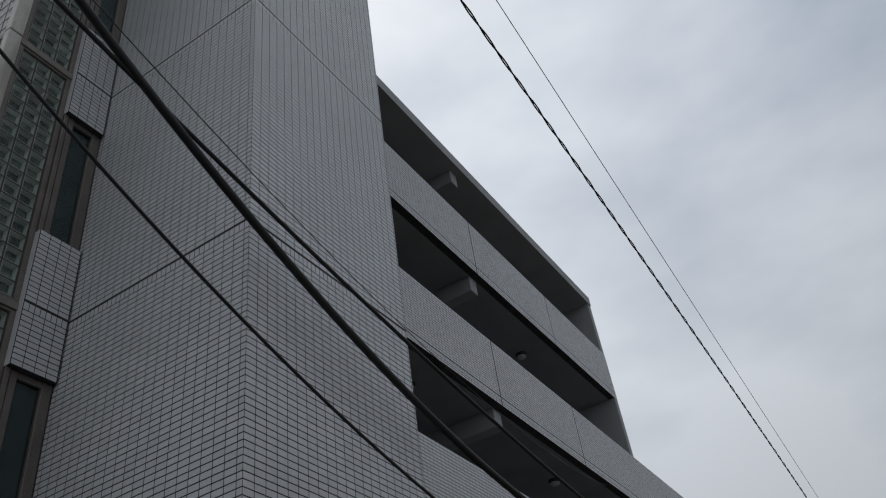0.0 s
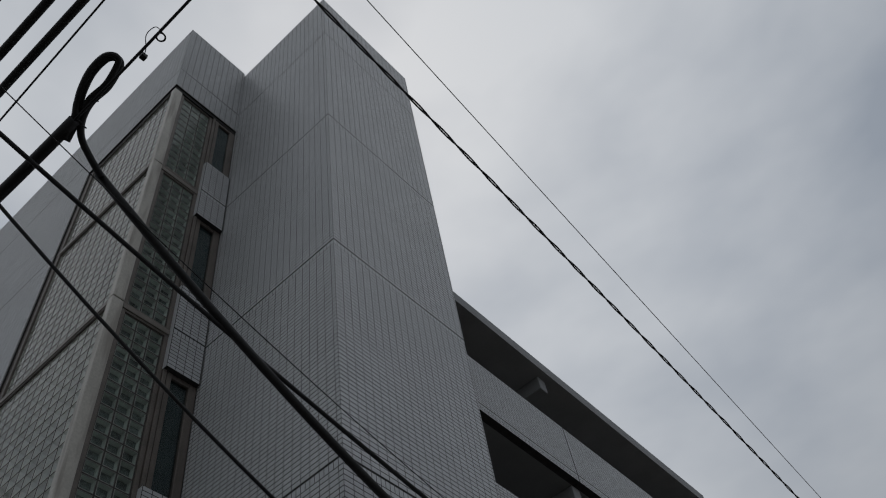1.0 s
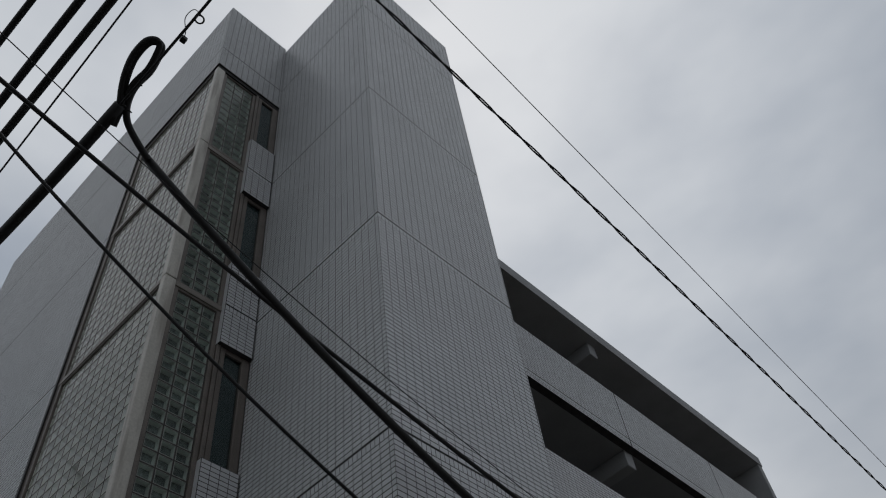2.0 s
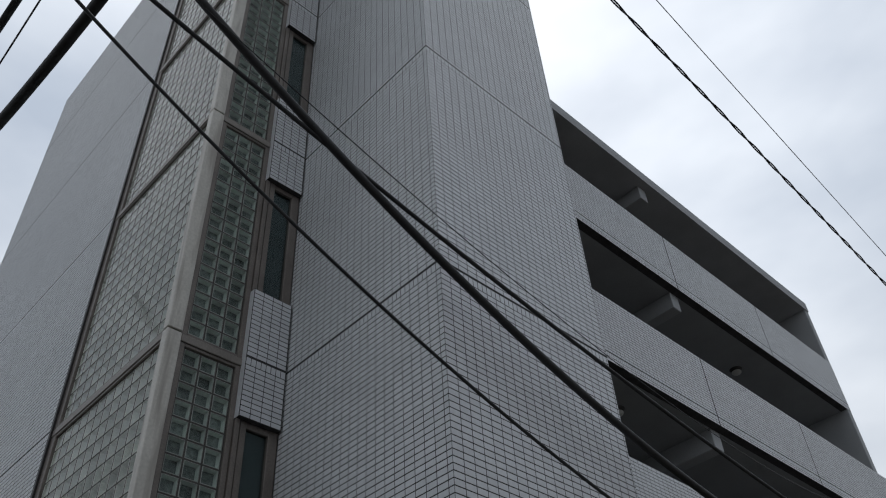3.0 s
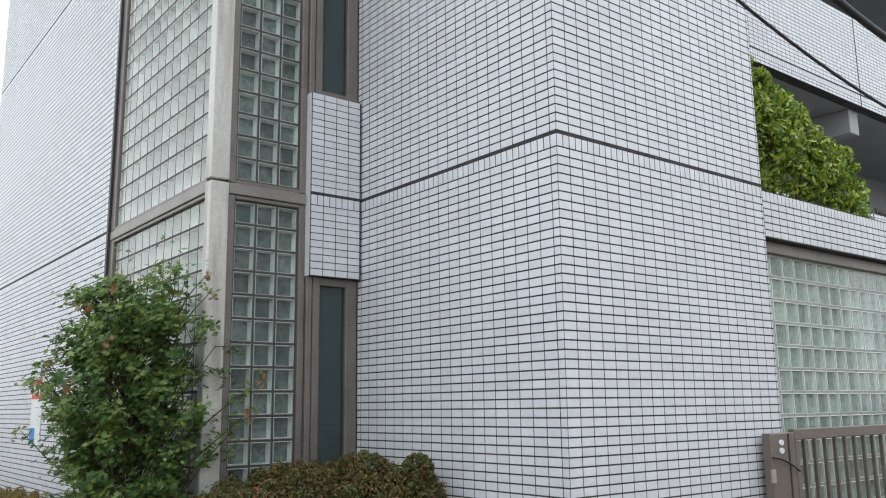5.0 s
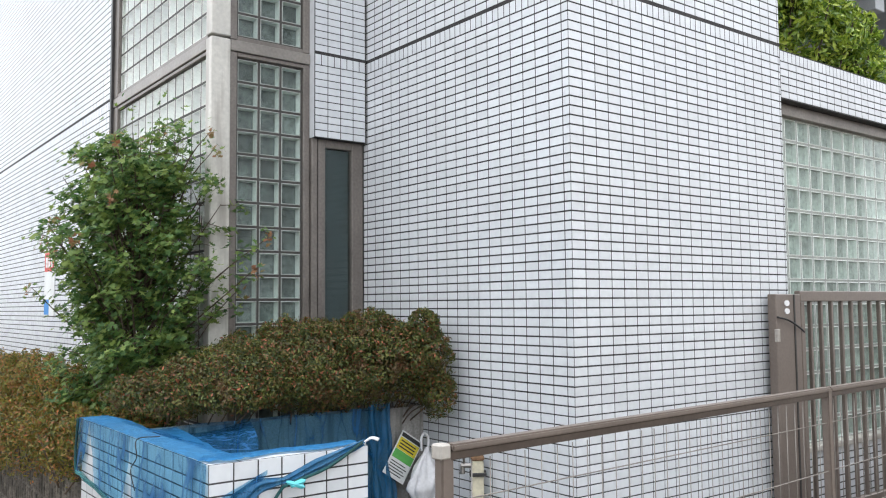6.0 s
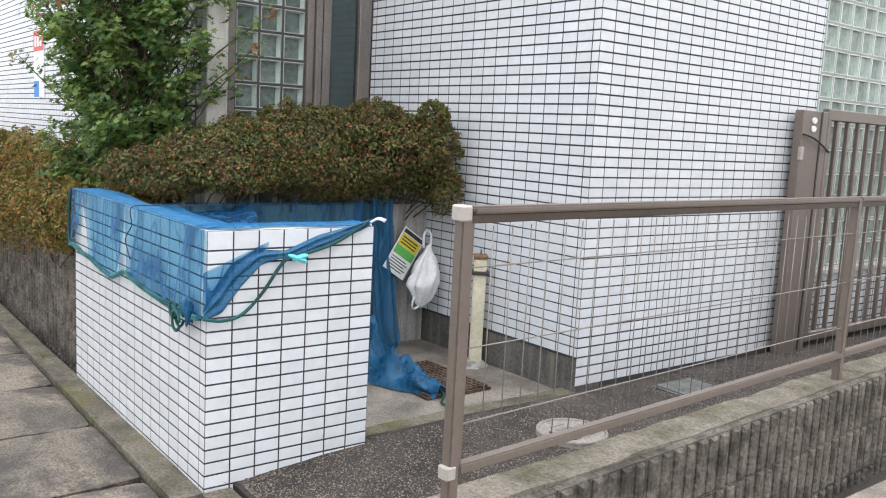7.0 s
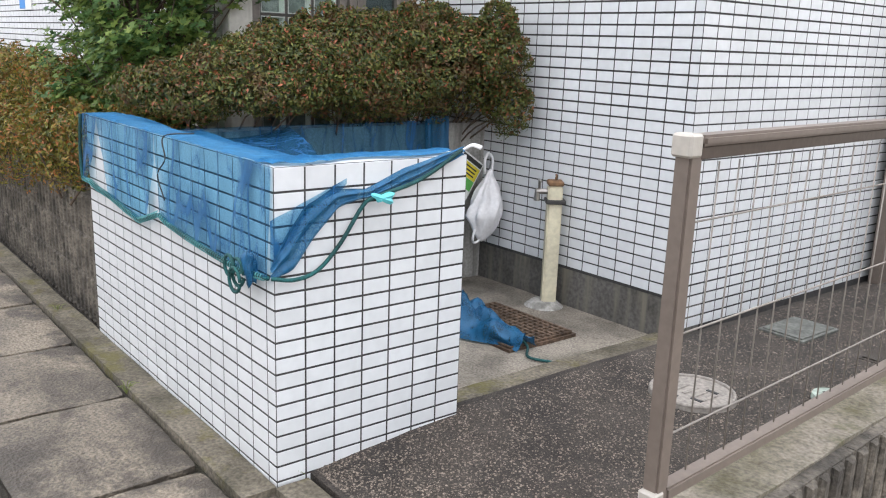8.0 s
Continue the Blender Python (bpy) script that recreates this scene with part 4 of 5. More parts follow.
# ---- gate ----
gate = thing("sliding_gate", (0.10, 1.704, 0.0), "bronze metal gate with upright slats before the glass block wall", "gate")
part("gate_post", box(-0.06, 0.0, 0.0, 0.285, -0.02, 1.478, 0.005), M_BRONZE, gate)
part("post_seam", box(0.0, 0.004, 0.20, 0.215, -0.02, 1.475), M_DARKMETAL, gate)
part("top_rail", box(-0.05, -0.005, 0.295, 5.5, 1.43, 1.50, 0.005), M_BRONZE, gate)
part("bottom_rail", box(-0.05, -0.005, 0.295, 5.5, 0.03, 0.09, 0.005), M_BRONZE, gate)
part("stile", box(-0.052, -0.003, 0.295, 0.34, 0.03, 1.43, 0.004), M_BRONZE, gate)
for i in range(1, 38):
    y = 0.295 + 0.135 * i
    part("slat", box(-0.040, -0.014, y, y + 0.022, 0.09, 1.43, 0.003), M_BRONZE, gate)
for z in (1.42, 1.37):
    bm = bmesh.new()
    cyl(bm, (0.003, 0.12, z), 0.026, 0.026, 0.006, 20, pose(0, 0, 0, 0, 90, 0) @ Matrix.Diagonal((0.7, 1, 1, 1)))
    part("sticker", bm, M_WHITEPLASTIC, gate, "small oval white sticker")
part("lock_box", box(-0.01, 0.012, -0.012, 0.02, 1.18, 1.26, 0.003), M_CAPEND, gate, "small pale latch box")
tube("tie_cord", smooth_line([(0.012, -0.01, 1.335), (0.02, 0.10, 1.315), (0.02, 0.22, 1.27), (0.012, 0.30, 1.235)], 20), 0.006, M_CABLE, gate, "black tie cord round the gate post")

# ---- tiled refuse enclosure ----
EX, EY, EZ = 0.095, -1.97, 0.863
enc = thing("refuse_enclosure", (0, 0, 0), "low refuse enclosure of white tiles with dark joints", "enclosure")
fw = part("front_wall", box(-1.552, EX - G, EY + G, EY + 0.12, -0.25, EZ - G), M_GROUT, enc)
sw = part("side_wall", box(EX - 0.12, EX - G, EY + 0.12, -1.298 - G, -0.2, EZ - G), M_GROUT, enc)
rows = [(EZ - 0.069, EZ)] + [(EZ - 0.069 - 0.0472 * (i + 1), EZ - 0.069 - 0.0472 * i) for i in range(20)]
front_rects = [(a, b, z0, z1) for z0, z1 in rows for a, b in columns(0.0, 1.647, first=0.05)]
side_rects = [(a, b, z0, z1) for z0, z1 in rows for a, b in columns(0.0, 0.672, first=0.096, step=0.096)]
tile_objects(front_rects, ((EX, EY, 0), (-1, 0, 0), (0, -1, 0)), M_TILE, fw)
tile_objects(side_rects, ((EX, EY, 0), (0, 1, 0), (1, 0, 0)), M_TILE, sw)
part("coping", box(-1.552, EX - 0.001, EY + 0.001, EY + 0.12, EZ - 0.006, EZ - 0.001, 0.002), M_TILE, fw, "white tile coping")
part("coping", box(EX - 0.12, EX - 0.001, EY + 0.122, -1.299, EZ - 0.006, EZ - 0.001, 0.002), M_TILE, sw, "white tile coping")
part("end_face", box(EX - 0.119, EX - 0.007, -1.304, -1.298, -0.2, EZ - 0.008), M_TILE, sw)

# ---- planter ----
tagged(part("wall_planter_side", box(-1.42, -1.30, -1.90, -0.004, -0.2, 0.80), M_CONC, label="stained concrete side wall of the planter"), category="wall", kind="structure")
pw = tagged(part("wall_planter_front", box(-9.0, -1.56, -1.88, -1.76, -0.3, 0.46), M_RIB, label="dark stained planter front of ribbed concrete blocks"), category="wall", kind="structure")
for c in range(4):
    for i in range(16):
        ob = new("concrete_block", random.choice(shapes))
        ob.parent = pw
        ob.matrix_basis = pose(-1.562 - 0.40 * (i + 1), -1.888, -0.335 + 0.198 * c, 0, 0, -90)
heaved("planter_soil", -9.0, -1.42, -1.76, BY, 0.42, 40, 8, 0.03, M_SOIL, "dark soil of the planting bed", "soil")
heaved("planter_soil", -1.99, -1.42, BY, 0.0, 0.60, 8, 12, 0.03, M_SOIL, "dark soil of the planting bed", "soil")


# ---- planting ----
def hedge_points(blobs, n, seed, shell=0.35):
    """Points with outward directions in a lumpy mass made of several rounded clumps."""
    rng = np.random.default_rng(seed)
    P, N = [], []
    vol = np.array([b[3] * b[4] * b[5] for b in blobs]) ** 0.62
    for b, c in zip(blobs, (vol / vol.sum() * n).astype(int)):
        d = rng.normal(size=(c, 3))
        d /= np.linalg.norm(d, axis=1, keepdims=True)
        lump = np.array([1 + 0.22 * noise.noise((v[0] * 2.6 + b[0] * 3, v[1] * 2.6, v[2] * 2.6 + seed)) + 0.20 * noise.noise((v[0] * 6 + b[0] * 9, v[1] * 6, v[2] * 6)) for v in d])
        r = lump * (1 - shell * rng.random(c) ** 2)
        P.append(np.array(b[:3]) + d * r[:, None] * np.array(b[3:6]))
        N.append(d + rng.normal(scale=0.55, size=(c, 3)))
    return np.concatenate(P), np.concatenate(N)


def sprigs(blobs, seed, each=44):
    """Small tufts that break the outline of a clump."""
    rng = np.random.default_rng(seed + 90)
    out = []
    for b in blobs:
        for _ in range(each):
            d = rng.normal(size=3) * (1, 1, 0.9)
            d /= np.linalg.norm(d)
            d[2] = d[2] if d[2] > -0.3 else -d[2]
            s = rng.uniform(0.10, 0.24) * min(b[3:6])
            out.append((*(np.array(b[:3]) + d * np.array(b[3:6]) * rng.uniform(0.9, 1.04)), s, s, s * rng.uniform(0.8, 1.6)))
    return out


def shrub(name, blobs, n, size, material, label, foot, seed, stems=14, twig=0.006):
    """A shrub: bare stems rising from its foot and a mass of leaves with gaps."""
    ob = thing(name, foot, label, "shrub")
    P, N = hedge_points(blobs + sprigs(blobs, seed), n, seed)
    leaves("foliage", P - np.array(foot), N, size, material, ob)
    rng = random.Random(seed)
    V, F = [], []
    for i in range(stems):
        b = rng.choice(blobs)
        end = Vector(b[:3]) + Vector((rng.uniform(-0.8, 0.8) * b[3], rng.uniform(-0.8, 0.8) * b[4], rng.uniform(-0.2, 0.7) * b[5])) - Vector(foot)
        start = Vector((min(rng.uniform(-0.5, 0.5) * b[3] + b[0], -1.46) - foot[0] if name == "azalea_hedge" else rng.uniform(-0.5, 0.5) * b[3] + b[0] - foot[0], rng.uniform(-0.3, 0.3) * b[4] + b[1] - foot[1], -0.02))
        mid = (start + end) / 2 + Vector((rng.uniform(-0.08, 0.08), rng.uniform(-0.08, 0.08), 0.05))
        v, f = tube_data(smooth_line([start, mid, end], 8), np.linspace(twig, twig * 0.4, 9), 5)
        F += [tuple(len(V) + k for k in q) for q in f]
        V += list(map(tuple, v))
    link_mesh("branchwork", V, F, M_BARK, ob)["kind"] = "stuff"
    return ob


shrub("azalea_hedge", [(-1.45, -0.75, 1.07, 0.42, 0.62, 0.26), (-1.25, -0.35, 1.08, 0.34, 0.36, 0.24), (-1.36, -1.20, 1.04, 0.32, 0.42, 0.17), (-1.55, -1.55, 0.96, 0.38, 0.28, 0.13), (-1.05, -0.20, 1.10, 0.20, 0.18, 0.20), (-1.7, -0.5, 1.10, 0.3, 0.5, 0.22), (-1.18, -0.75, 0.98, 0.2, 0.35, 0.13), (-1.2, -1.3, 0.97, 0.22, 0.3, 0.10), (-0.98, -0.14, 0.90, 0.14, 0.10, 0.14), (-1.0, -0.22, 1.28, 0.10, 0.09, 0.12), (-1.4, -0.35, 1.28, 0.2, 0.16, 0.12)], 105000, 0.021, M_AZALEA, "clipped azalea hedge, dull green turning reddish brown", (-1.5, -0.8, 0.62), 11, 40)
shrub("azalea_hedge", [(-2.5, -1.70, 0.62, 0.75, 0.26, 0.30), (-3.6, -1.68, 0.66, 0.75, 0.30, 0.33), (-4.8, -1.66, 0.70, 0.8, 0.3, 0.32), (-6.2, -1.64, 0.70, 0.9, 0.3, 0.3), (-1.95, -1.66, 0.66, 0.32, 0.22, 0.20), (-7.8, -1.64, 0.7, 0.9, 0.3, 0.3), (-2.2, -1.88, 0.66, 0.5, 0.18, 0.20), (-3.1, -1.92, 0.60, 0.6, 0.20, 0.24), (-4.2, -1.95, 0.52, 0.7, 0.22, 0.30), (-5.4, -1.93, 0.55, 0.7, 0.22, 0.28), (-2.9, -1.72, 0.90, 0.5, 0.22, 0.16), (-4.0, -1.7, 0.92, 0.6, 0.25, 0.18)], 105000, 0.023, M_AZALEA_RED, "azalea hedge turning orange and brown over the planter wall", (-3.6, -1.66, 0.42), 12, 70)
shrub("terrace_shrub", [(-0.62, 2.95, 3.78, 0.34, 0.50, 0.52), (-0.60, 3.65, 3.62, 0.32, 0.42, 0.42), (-0.58, 2.72, 4.12, 0.24, 0.30, 0.40), (-0.55, 4.1, 3.36, 0.28, 0.40, 0.34), (-0.55, 3.35, 4.02, 0.2, 0.26, 0.24), (-0.5, 4.0, 3.72, 0.2, 0.26, 0.20)], 14000, 0.062, M_SHRUB, "bright green shrub growing on the terrace edge", (-0.6, 3.2, 2.95), 13, 24, 0.012)


def maple(foot, label):
    """A young maple: several thin stems, side twigs and lobed leaves in loose tiers."""
    ob = thing("maple_tree", foot, label, "tree")
    rng = random.Random(21)
    V, F, P, N, TP, TN = [], [], [], [], [], []

    def limb(pts, r0, r1):
        line = smooth_line(pts, 8)
        v, f = tube_data(line, np.linspace(r0, r1, len(line)), 5)
        F.extend(tuple(len(V) + k for k in q) for q in f)
        V.extend(map(tuple, v))

    def spray(at, out, count, spread):
        for _ in range(count):
            g = rng.uniform(0.25, 1.1)
            P.append(at + out * g + Vector((rng.gauss(0, spread), rng.gauss(0, spread), rng.gauss(0, spread * 0.8))))
            N.append((rng.gauss(0, 0.55) + out.x * 2, rng.gauss(0, 0.55) + out.y * 2 - 0.35, 0.9))
    line = smooth_line([(0, 0, -0.02), (0.01, 0.0, 0.2), (0.03, 0.01, 0.5)], 10)
    v, f = tube_data(line, np.linspace(0.035, 0.026, len(line)), 10)
    link_mesh("trunk", v, f, M_BARK, ob, smooth=True)
    widths = ([0.22, 0.45, 0.75, 1.05, 1.35, 1.65, 1.88, 2.05], [0.20, 0.36, 0.48, 0.56, 0.58, 0.54, 0.46, 0.30])
    for s in range(150):
        z = 0.28 + 1.78 * (s + rng.random()) / 150
        a = s * 2.399
        r = float(np.interp(z, *widths)) * rng.uniform(0.45, 1.12) * (1 + 0.18 * math.sin(3 * a + z * 4))
        tip = Vector((math.cos(a) * r, math.sin(a) * r * 0.85, z))
        base = Vector((0.02, 0.0, max(0.08, z - 0.35 - 0.6 * r)))
        limb([base, base.lerp(tip, 0.55) + Vector((0, 0, -0.02)), tip], 0.009, 0.002)
        for w in range(6):
            q = rng.uniform(0.45, 1.0)
            at = base.lerp(tip, q)
            out = (Vector((math.cos(a), math.sin(a), 0.2)) + Vector((rng.gauss(0, 0.8), rng.gauss(0, 0.8), rng.uniform(-0.5, 0.5)))).normalized() * rng.uniform(0.07, 0.19)
            limb([at, at + out * 0.6 + Vector((0, 0, 0.015)), at + out], 0.003, 0.0012)
            spray(at, out, 26, 0.034)
    # arching side shoots and upright tips
    for tip, n in (((0.55, 0.62, 1.42), 26), ((0.50, 0.45, 1.10), 20), ((0.62, 0.50, 1.22), 16), ((-0.45, -0.52, 1.12), 26), ((-0.62, -0.42, 1.42), 14), ((-0.58, -0.35, 1.36), 14), ((0.46, 0.30, 1.95), 16), ((0.45, 0.28, 2.06), 12), ((0.18, 0.1, 2.10), 16), ((0.0, 0.0, 2.02), 16), ((-0.14, -0.1, 2.08), 14), ((0.30, -0.25, 1.98), 14), ((-0.28, 0.1, 1.9), 14), ((0.10, -0.35, 1.86), 14), ((0.42, -0.30, 1.62), 14), ((-0.05, -0.48, 1.50), 14), ((0.30, -0.45, 1.38), 14), ((-0.40, -0.1, 1.78), 14)):
        tip = Vector(tip)
        mid = Vector((tip.x * 0.6, tip.y * 0.6, tip.z - 0.25))
        limb([(0.02, 0, tip.z * 0.5), mid, tip], 0.008, 0.002)
        spray(mid, tip - mid, n + 8, 0.034)
        spray(mid * 0.6 + Vector((0, 0, tip.z * 0.2)), mid * 0.4, n, 0.045)
        for _ in range(9):
            TP.append(tuple(tip + Vector((rng.gauss(0, 0.022), rng.gauss(0, 0.022), rng.uniform(-0.06, 0.03)))))
            TN.append((rng.gauss(0, 0.7), rng.gauss(0, 0.7) - 0.4, 0.6))
    keep = [i for i, p in enumerate(P) if not (p.x + foot[0] < -1.95 and p.y + foot[1] > -1.20)]
    link_mesh("branchwork", V, F, M_BARK, ob)["kind"] = "stuff"
    leaves("crown", np.array([tuple(P[i]) for i in keep]), np.array([N[i] for i in keep]), 0.050, M_MAPLE, ob, "maple")
    leaves("shoot_foliage", np.array(TP), np.array(TN), 0.045, M_SHOOT, ob, "maple", "reddish young leaves at the shoot tips")["kind"] = "stuff"
    return ob


maple((-2.30, -1.46, 0.44), "young green maple with reddish shoot tips in the planter")

# ---- tap, grating, lids ----
tap = thing("water_tap_post", (-0.69, -0.075, -0.045), "cream plastic tap post with a rusty top", "tap")
tap.rotation_euler = (0, 0, radians(-38))
part("post", box(-0.035, 0.035, -0.035, 0.035, 0.0, 0.60, 0.008, cuts=2), M_CREAM, tap)
part("top_cap", box(-0.038, 0.038, -0.038, 0.038, 0.60, 0.625, 0.006), M_RUST, tap, "rust-brown top cap")
part("clamp", box(-0.045, 0.05, -0.045, 0.05, 0.515, 0.535, 0.003), M_DARKMETAL, tap, "dark steel clamp band")
bm = bmesh.new()
cyl(bm, (0, -0.06, 0.57), 0.014, 0.014, 0.06, 12, pose(0, 0, 0, 90))
cyl(bm, (0, -0.085, 0.552), 0.016, 0.011, 0.055, 12)
cyl(bm, (0, -0.075, 0.60), 0.007, 0.007, 0.05, 8)
box(-0.03, 0.03, -0.082, -0.068, 0.615, 0.627, 0.003, bm=bm)
part("faucet", bm, M_CHROME, tap, "dull chrome faucet", smooth=False)
tube("hook", smooth_line([(0.0, 0.0, 0.62), (0.01, 0.0, 0.655), (0.03, 0.0, 0.645), (0.025, 0, 0.63)], 12), 0.004, M_RUST, tap)
bm = bmesh.new()
cyl(bm, (-0.0, -0.02, 0.012), 0.10, 0.06, 0.03, 20)
part("mortar_foot", bm, M_CONC, tap, "pale mortar foot")

grate = thing("drain_grating", (-0.56, -0.50, -0.036), "rusty perforated drain grating in the concrete floor", "grating")
part("frame", box(-0.27, 0.27, -0.20, 0.20, -0.02, 0.004), M_IRON, grate)
# thin black sheet draws the dark of the pit below the bars
part("pit", box(-0.255, 0.255, -0.185, 0.185, 0.004, 0.006), M_CABLE, grate)
for i in range(13):
    part("bar", box(-0.255, 0.255, -0.185 + 0.0308 * i - 0.006, -0.185 + 0.0308 * i + 0.006, 0.006, 0.016, 0.002), M_IRON, grate)
for i in range(16):
    part("cross_bar", box(-0.255 + 0.034 * i - 0.005, -0.255 + 0.034 * i + 0.005, -0.185, 0.185, 0.004, 0.014), M_IRON, grate)

lid = thing("manhole_lid", (0.457, -0.495, -0.006), "round pale manhole lid with two keyholes", "manhole lid")
bm = bmesh.new()
cyl(bm, (0, 0, 0.002), 0.157, 0.153, 0.022, 40)
part("disc", bm, M_LID, lid)
V, F = tube_data([(0.147 * math.cos(a), 0.147 * math.sin(a), 0.013) for a in np.linspace(0, 2 * math.pi, 41)], 0.008, 6)
link_mesh("rim", V, F, M_LID, lid, smooth=True)
# flat black bars draw the dark inside the keyholes
for x, y in ((0.05, 0.05), (-0.02, -0.09), (0.06, -0.06)):
    part("keyhole", box(x - 0.022, x + 0.022, y - 0.007, y + 0.007, 0.0135, 0.0155), M_CABLE, lid)
for i in range(5):
    part("raised_bar", box(-0.09 + 0.04 * i, -0.075 + 0.04 * i, -0.05, 0.035, 0.013, 0.017, 0.002), M_LID, lid)
for at, w, d, m, lab in (((0.28, 0.55, -0.008), 0.11, 0.155, M_LIDGREEN, "square greenish meter lid in the asphalt"), ((0.74, 0.62, -0.012), 0.13, 0.20, M_ASPH, "square dark inspection lid flush with the asphalt")):
    sq = thing("inspection_lid", at, lab, "inspection lid", "yard lids")
    part("frame", box(-w, w, -d, d, -0.02, 0.006, 0.002), m, sq)
    part("plate", box(-w + 0.015, w - 0.015, -d + 0.015, d - 0.015, 0.006, 0.012, 0.002), m, sq)
small = thing("valve_lid", (0.77, -0.10, -0.004), "small round pale green valve lid", "valve lid")
bm = bmesh.new()
cyl(bm, (0, 0, 0.004), 0.068, 0.064, 0.02, 28)
part("disc", bm, M_LIDPALE, small)
# flat black bar draws the dark inside the slot
part("slot", box(-0.03, 0.03, -0.006, 0.006, 0.0142, 0.016), M_CABLE, small)


# ---- netting over the enclosure ----
def sheet(name, fn, nu, nv, material, parent, label=""):
    V = [fn(i / nu, j / nv) for i in range(nu + 1) for j in range(nv + 1)]
    F = [(i * (nv + 1) + j, (i + 1) * (nv + 1) + j, (i + 1) * (nv + 1) + j + 1, i * (nv + 1) + j + 1) for i in range(nu) for j in range(nv)]
    return link_mesh(name, V, F, material, parent, label, smooth=True)


net = thing("refuse_net", (0, 0, 0), "blue refuse net draped over the tiled enclosure, teal rope hem", "net")
HEM_X = [-1.56, -1.47, -1.38, -1.20, -1.05, -0.90, -0.78, -0.70, -0.62, -0.45, -0.26, -0.07, 0.105]
HEM_Z = [0.60, 0.60, 0.585, 0.575, 0.555, 0.54, 0.575, 0.60, 0.58, 0.565, 0.555, 0.548, 0.563]


def hem(x):
    return float(np.interp(x, HEM_X, HEM_Z))


def front_net(u, v):
    x = -1.57 + u * 1.675
    zt, zb = EZ + 0.006, hem(x)
    z = zt + (zb - zt) * v
    w = 0.007 * noise.noise((x * 9, z * 4, 0.0)) + 0.010 * v * math.sin(x * 22 + 1.5 * noise.noise((x * 3, 0, 2.0)))
    return (x, EY - 0.010 - 0.006 * v - abs(w), z)


# the net hangs in three lengths with narrow gaps where the tiles show
def front_piece(a, b, gap_a, gap_b, start=0.35):
    def fn(u, v):
        x0, x1 = a + gap_a * max(0, v - 0.05), b - gap_b * max(0, v - start)
        return front_net((x0 + (x1 - x0) * u + 1.57) / 1.675, v)
    return fn


sheet("front_drape", front_piece(-1.57, -1.37, 0.0, 0.14, 0.05), 12, 24, M_NET, net)
sheet("front_drape", front_piece(-1.365, -0.745, 0.11, 0.11), 50, 24, M_NET, net)
sheet("front_drape", front_piece(-0.74, 0.105, 0.03, 0.0), 60, 24, M_NET, net)
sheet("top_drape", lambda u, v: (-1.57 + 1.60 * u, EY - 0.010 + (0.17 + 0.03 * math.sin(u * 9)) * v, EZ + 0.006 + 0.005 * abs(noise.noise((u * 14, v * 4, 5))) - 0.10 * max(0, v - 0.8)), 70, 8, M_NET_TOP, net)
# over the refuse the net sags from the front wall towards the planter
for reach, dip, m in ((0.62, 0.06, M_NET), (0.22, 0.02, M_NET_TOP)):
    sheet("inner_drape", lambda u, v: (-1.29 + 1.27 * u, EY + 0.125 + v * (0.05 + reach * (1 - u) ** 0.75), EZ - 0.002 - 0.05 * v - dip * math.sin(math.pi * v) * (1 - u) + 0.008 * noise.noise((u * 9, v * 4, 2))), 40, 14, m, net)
sheet("back_drape", lambda u, v: (-1.285 + 0.014 * math.sin(u * 40 + noise.noise((u * 4, v * 2, 0)) * 2), -1.84 + 1.46 * u, 0.82 - 0.78 * v), 90, 16, M_NET, net)
sheet("back_fold", lambda u, v: (-1.255 + 0.02 * math.sin(u * 12) + 0.10 * v * v, -0.44 + 0.16 * u + 0.03 * v + 0.02 * noise.noise((u * 5, v * 6, 1)), 0.84 - 0.87 * v), 16, 24, M_NET_DENSE, net)
sheet("floor_fold", lambda u, v: (-1.15 + 0.88 * u, -0.98 + (0.46 - 0.34 * u) * v + 0.30 * u + 0.06 * noise.noise((u * 4, v * 3, 3)), -0.034 + (0.26 * (1 - u) ** 1.5 + 0.06) * math.sin(math.pi * v) * (1 + 0.9 * noise.noise((u * 9, v * 7, 7)))), 40, 16, M_NET_DENSE, net)
sheet("side_hang", lambda u, v: (0.03 - 0.10 * u + 0.01 * math.sin(v * 9), -1.285 + 0.01 * math.sin(u * 14) + 0.05 * u * v, EZ - 0.01 - (0.85 - 0.1 * u) * v), 12, 24, M_NET_DENSE, net)


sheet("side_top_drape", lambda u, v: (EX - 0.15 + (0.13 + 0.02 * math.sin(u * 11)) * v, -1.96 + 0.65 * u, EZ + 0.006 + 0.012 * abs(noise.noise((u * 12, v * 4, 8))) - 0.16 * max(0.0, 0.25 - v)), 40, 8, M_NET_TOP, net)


def band_side(u, v):
    y = -1.985 + 0.66 * u
    up = float(np.interp(y, [-1.985, -1.953, -1.883, -1.794, -1.68, -1.543, -1.33], [0.60, 0.66, 0.755, 0.795, 0.785, 0.835, 0.89]))
    lo = float(np.interp(y, [-1.985, -1.92, -1.848, -1.774, -1.70, -1.661, -1.50, -1.33], [0.556, 0.575, 0.66, 0.735, 0.755, 0.755, 0.798, 0.865]))
    z = up + (lo - up) * v
    return (EX + 0.010 + 0.005 * math.sin(math.pi * v) + 0.006 * math.sin(v * 14 + y * 9) + 0.007 * noise.noise((y * 12, z * 14, 4)), y, z)


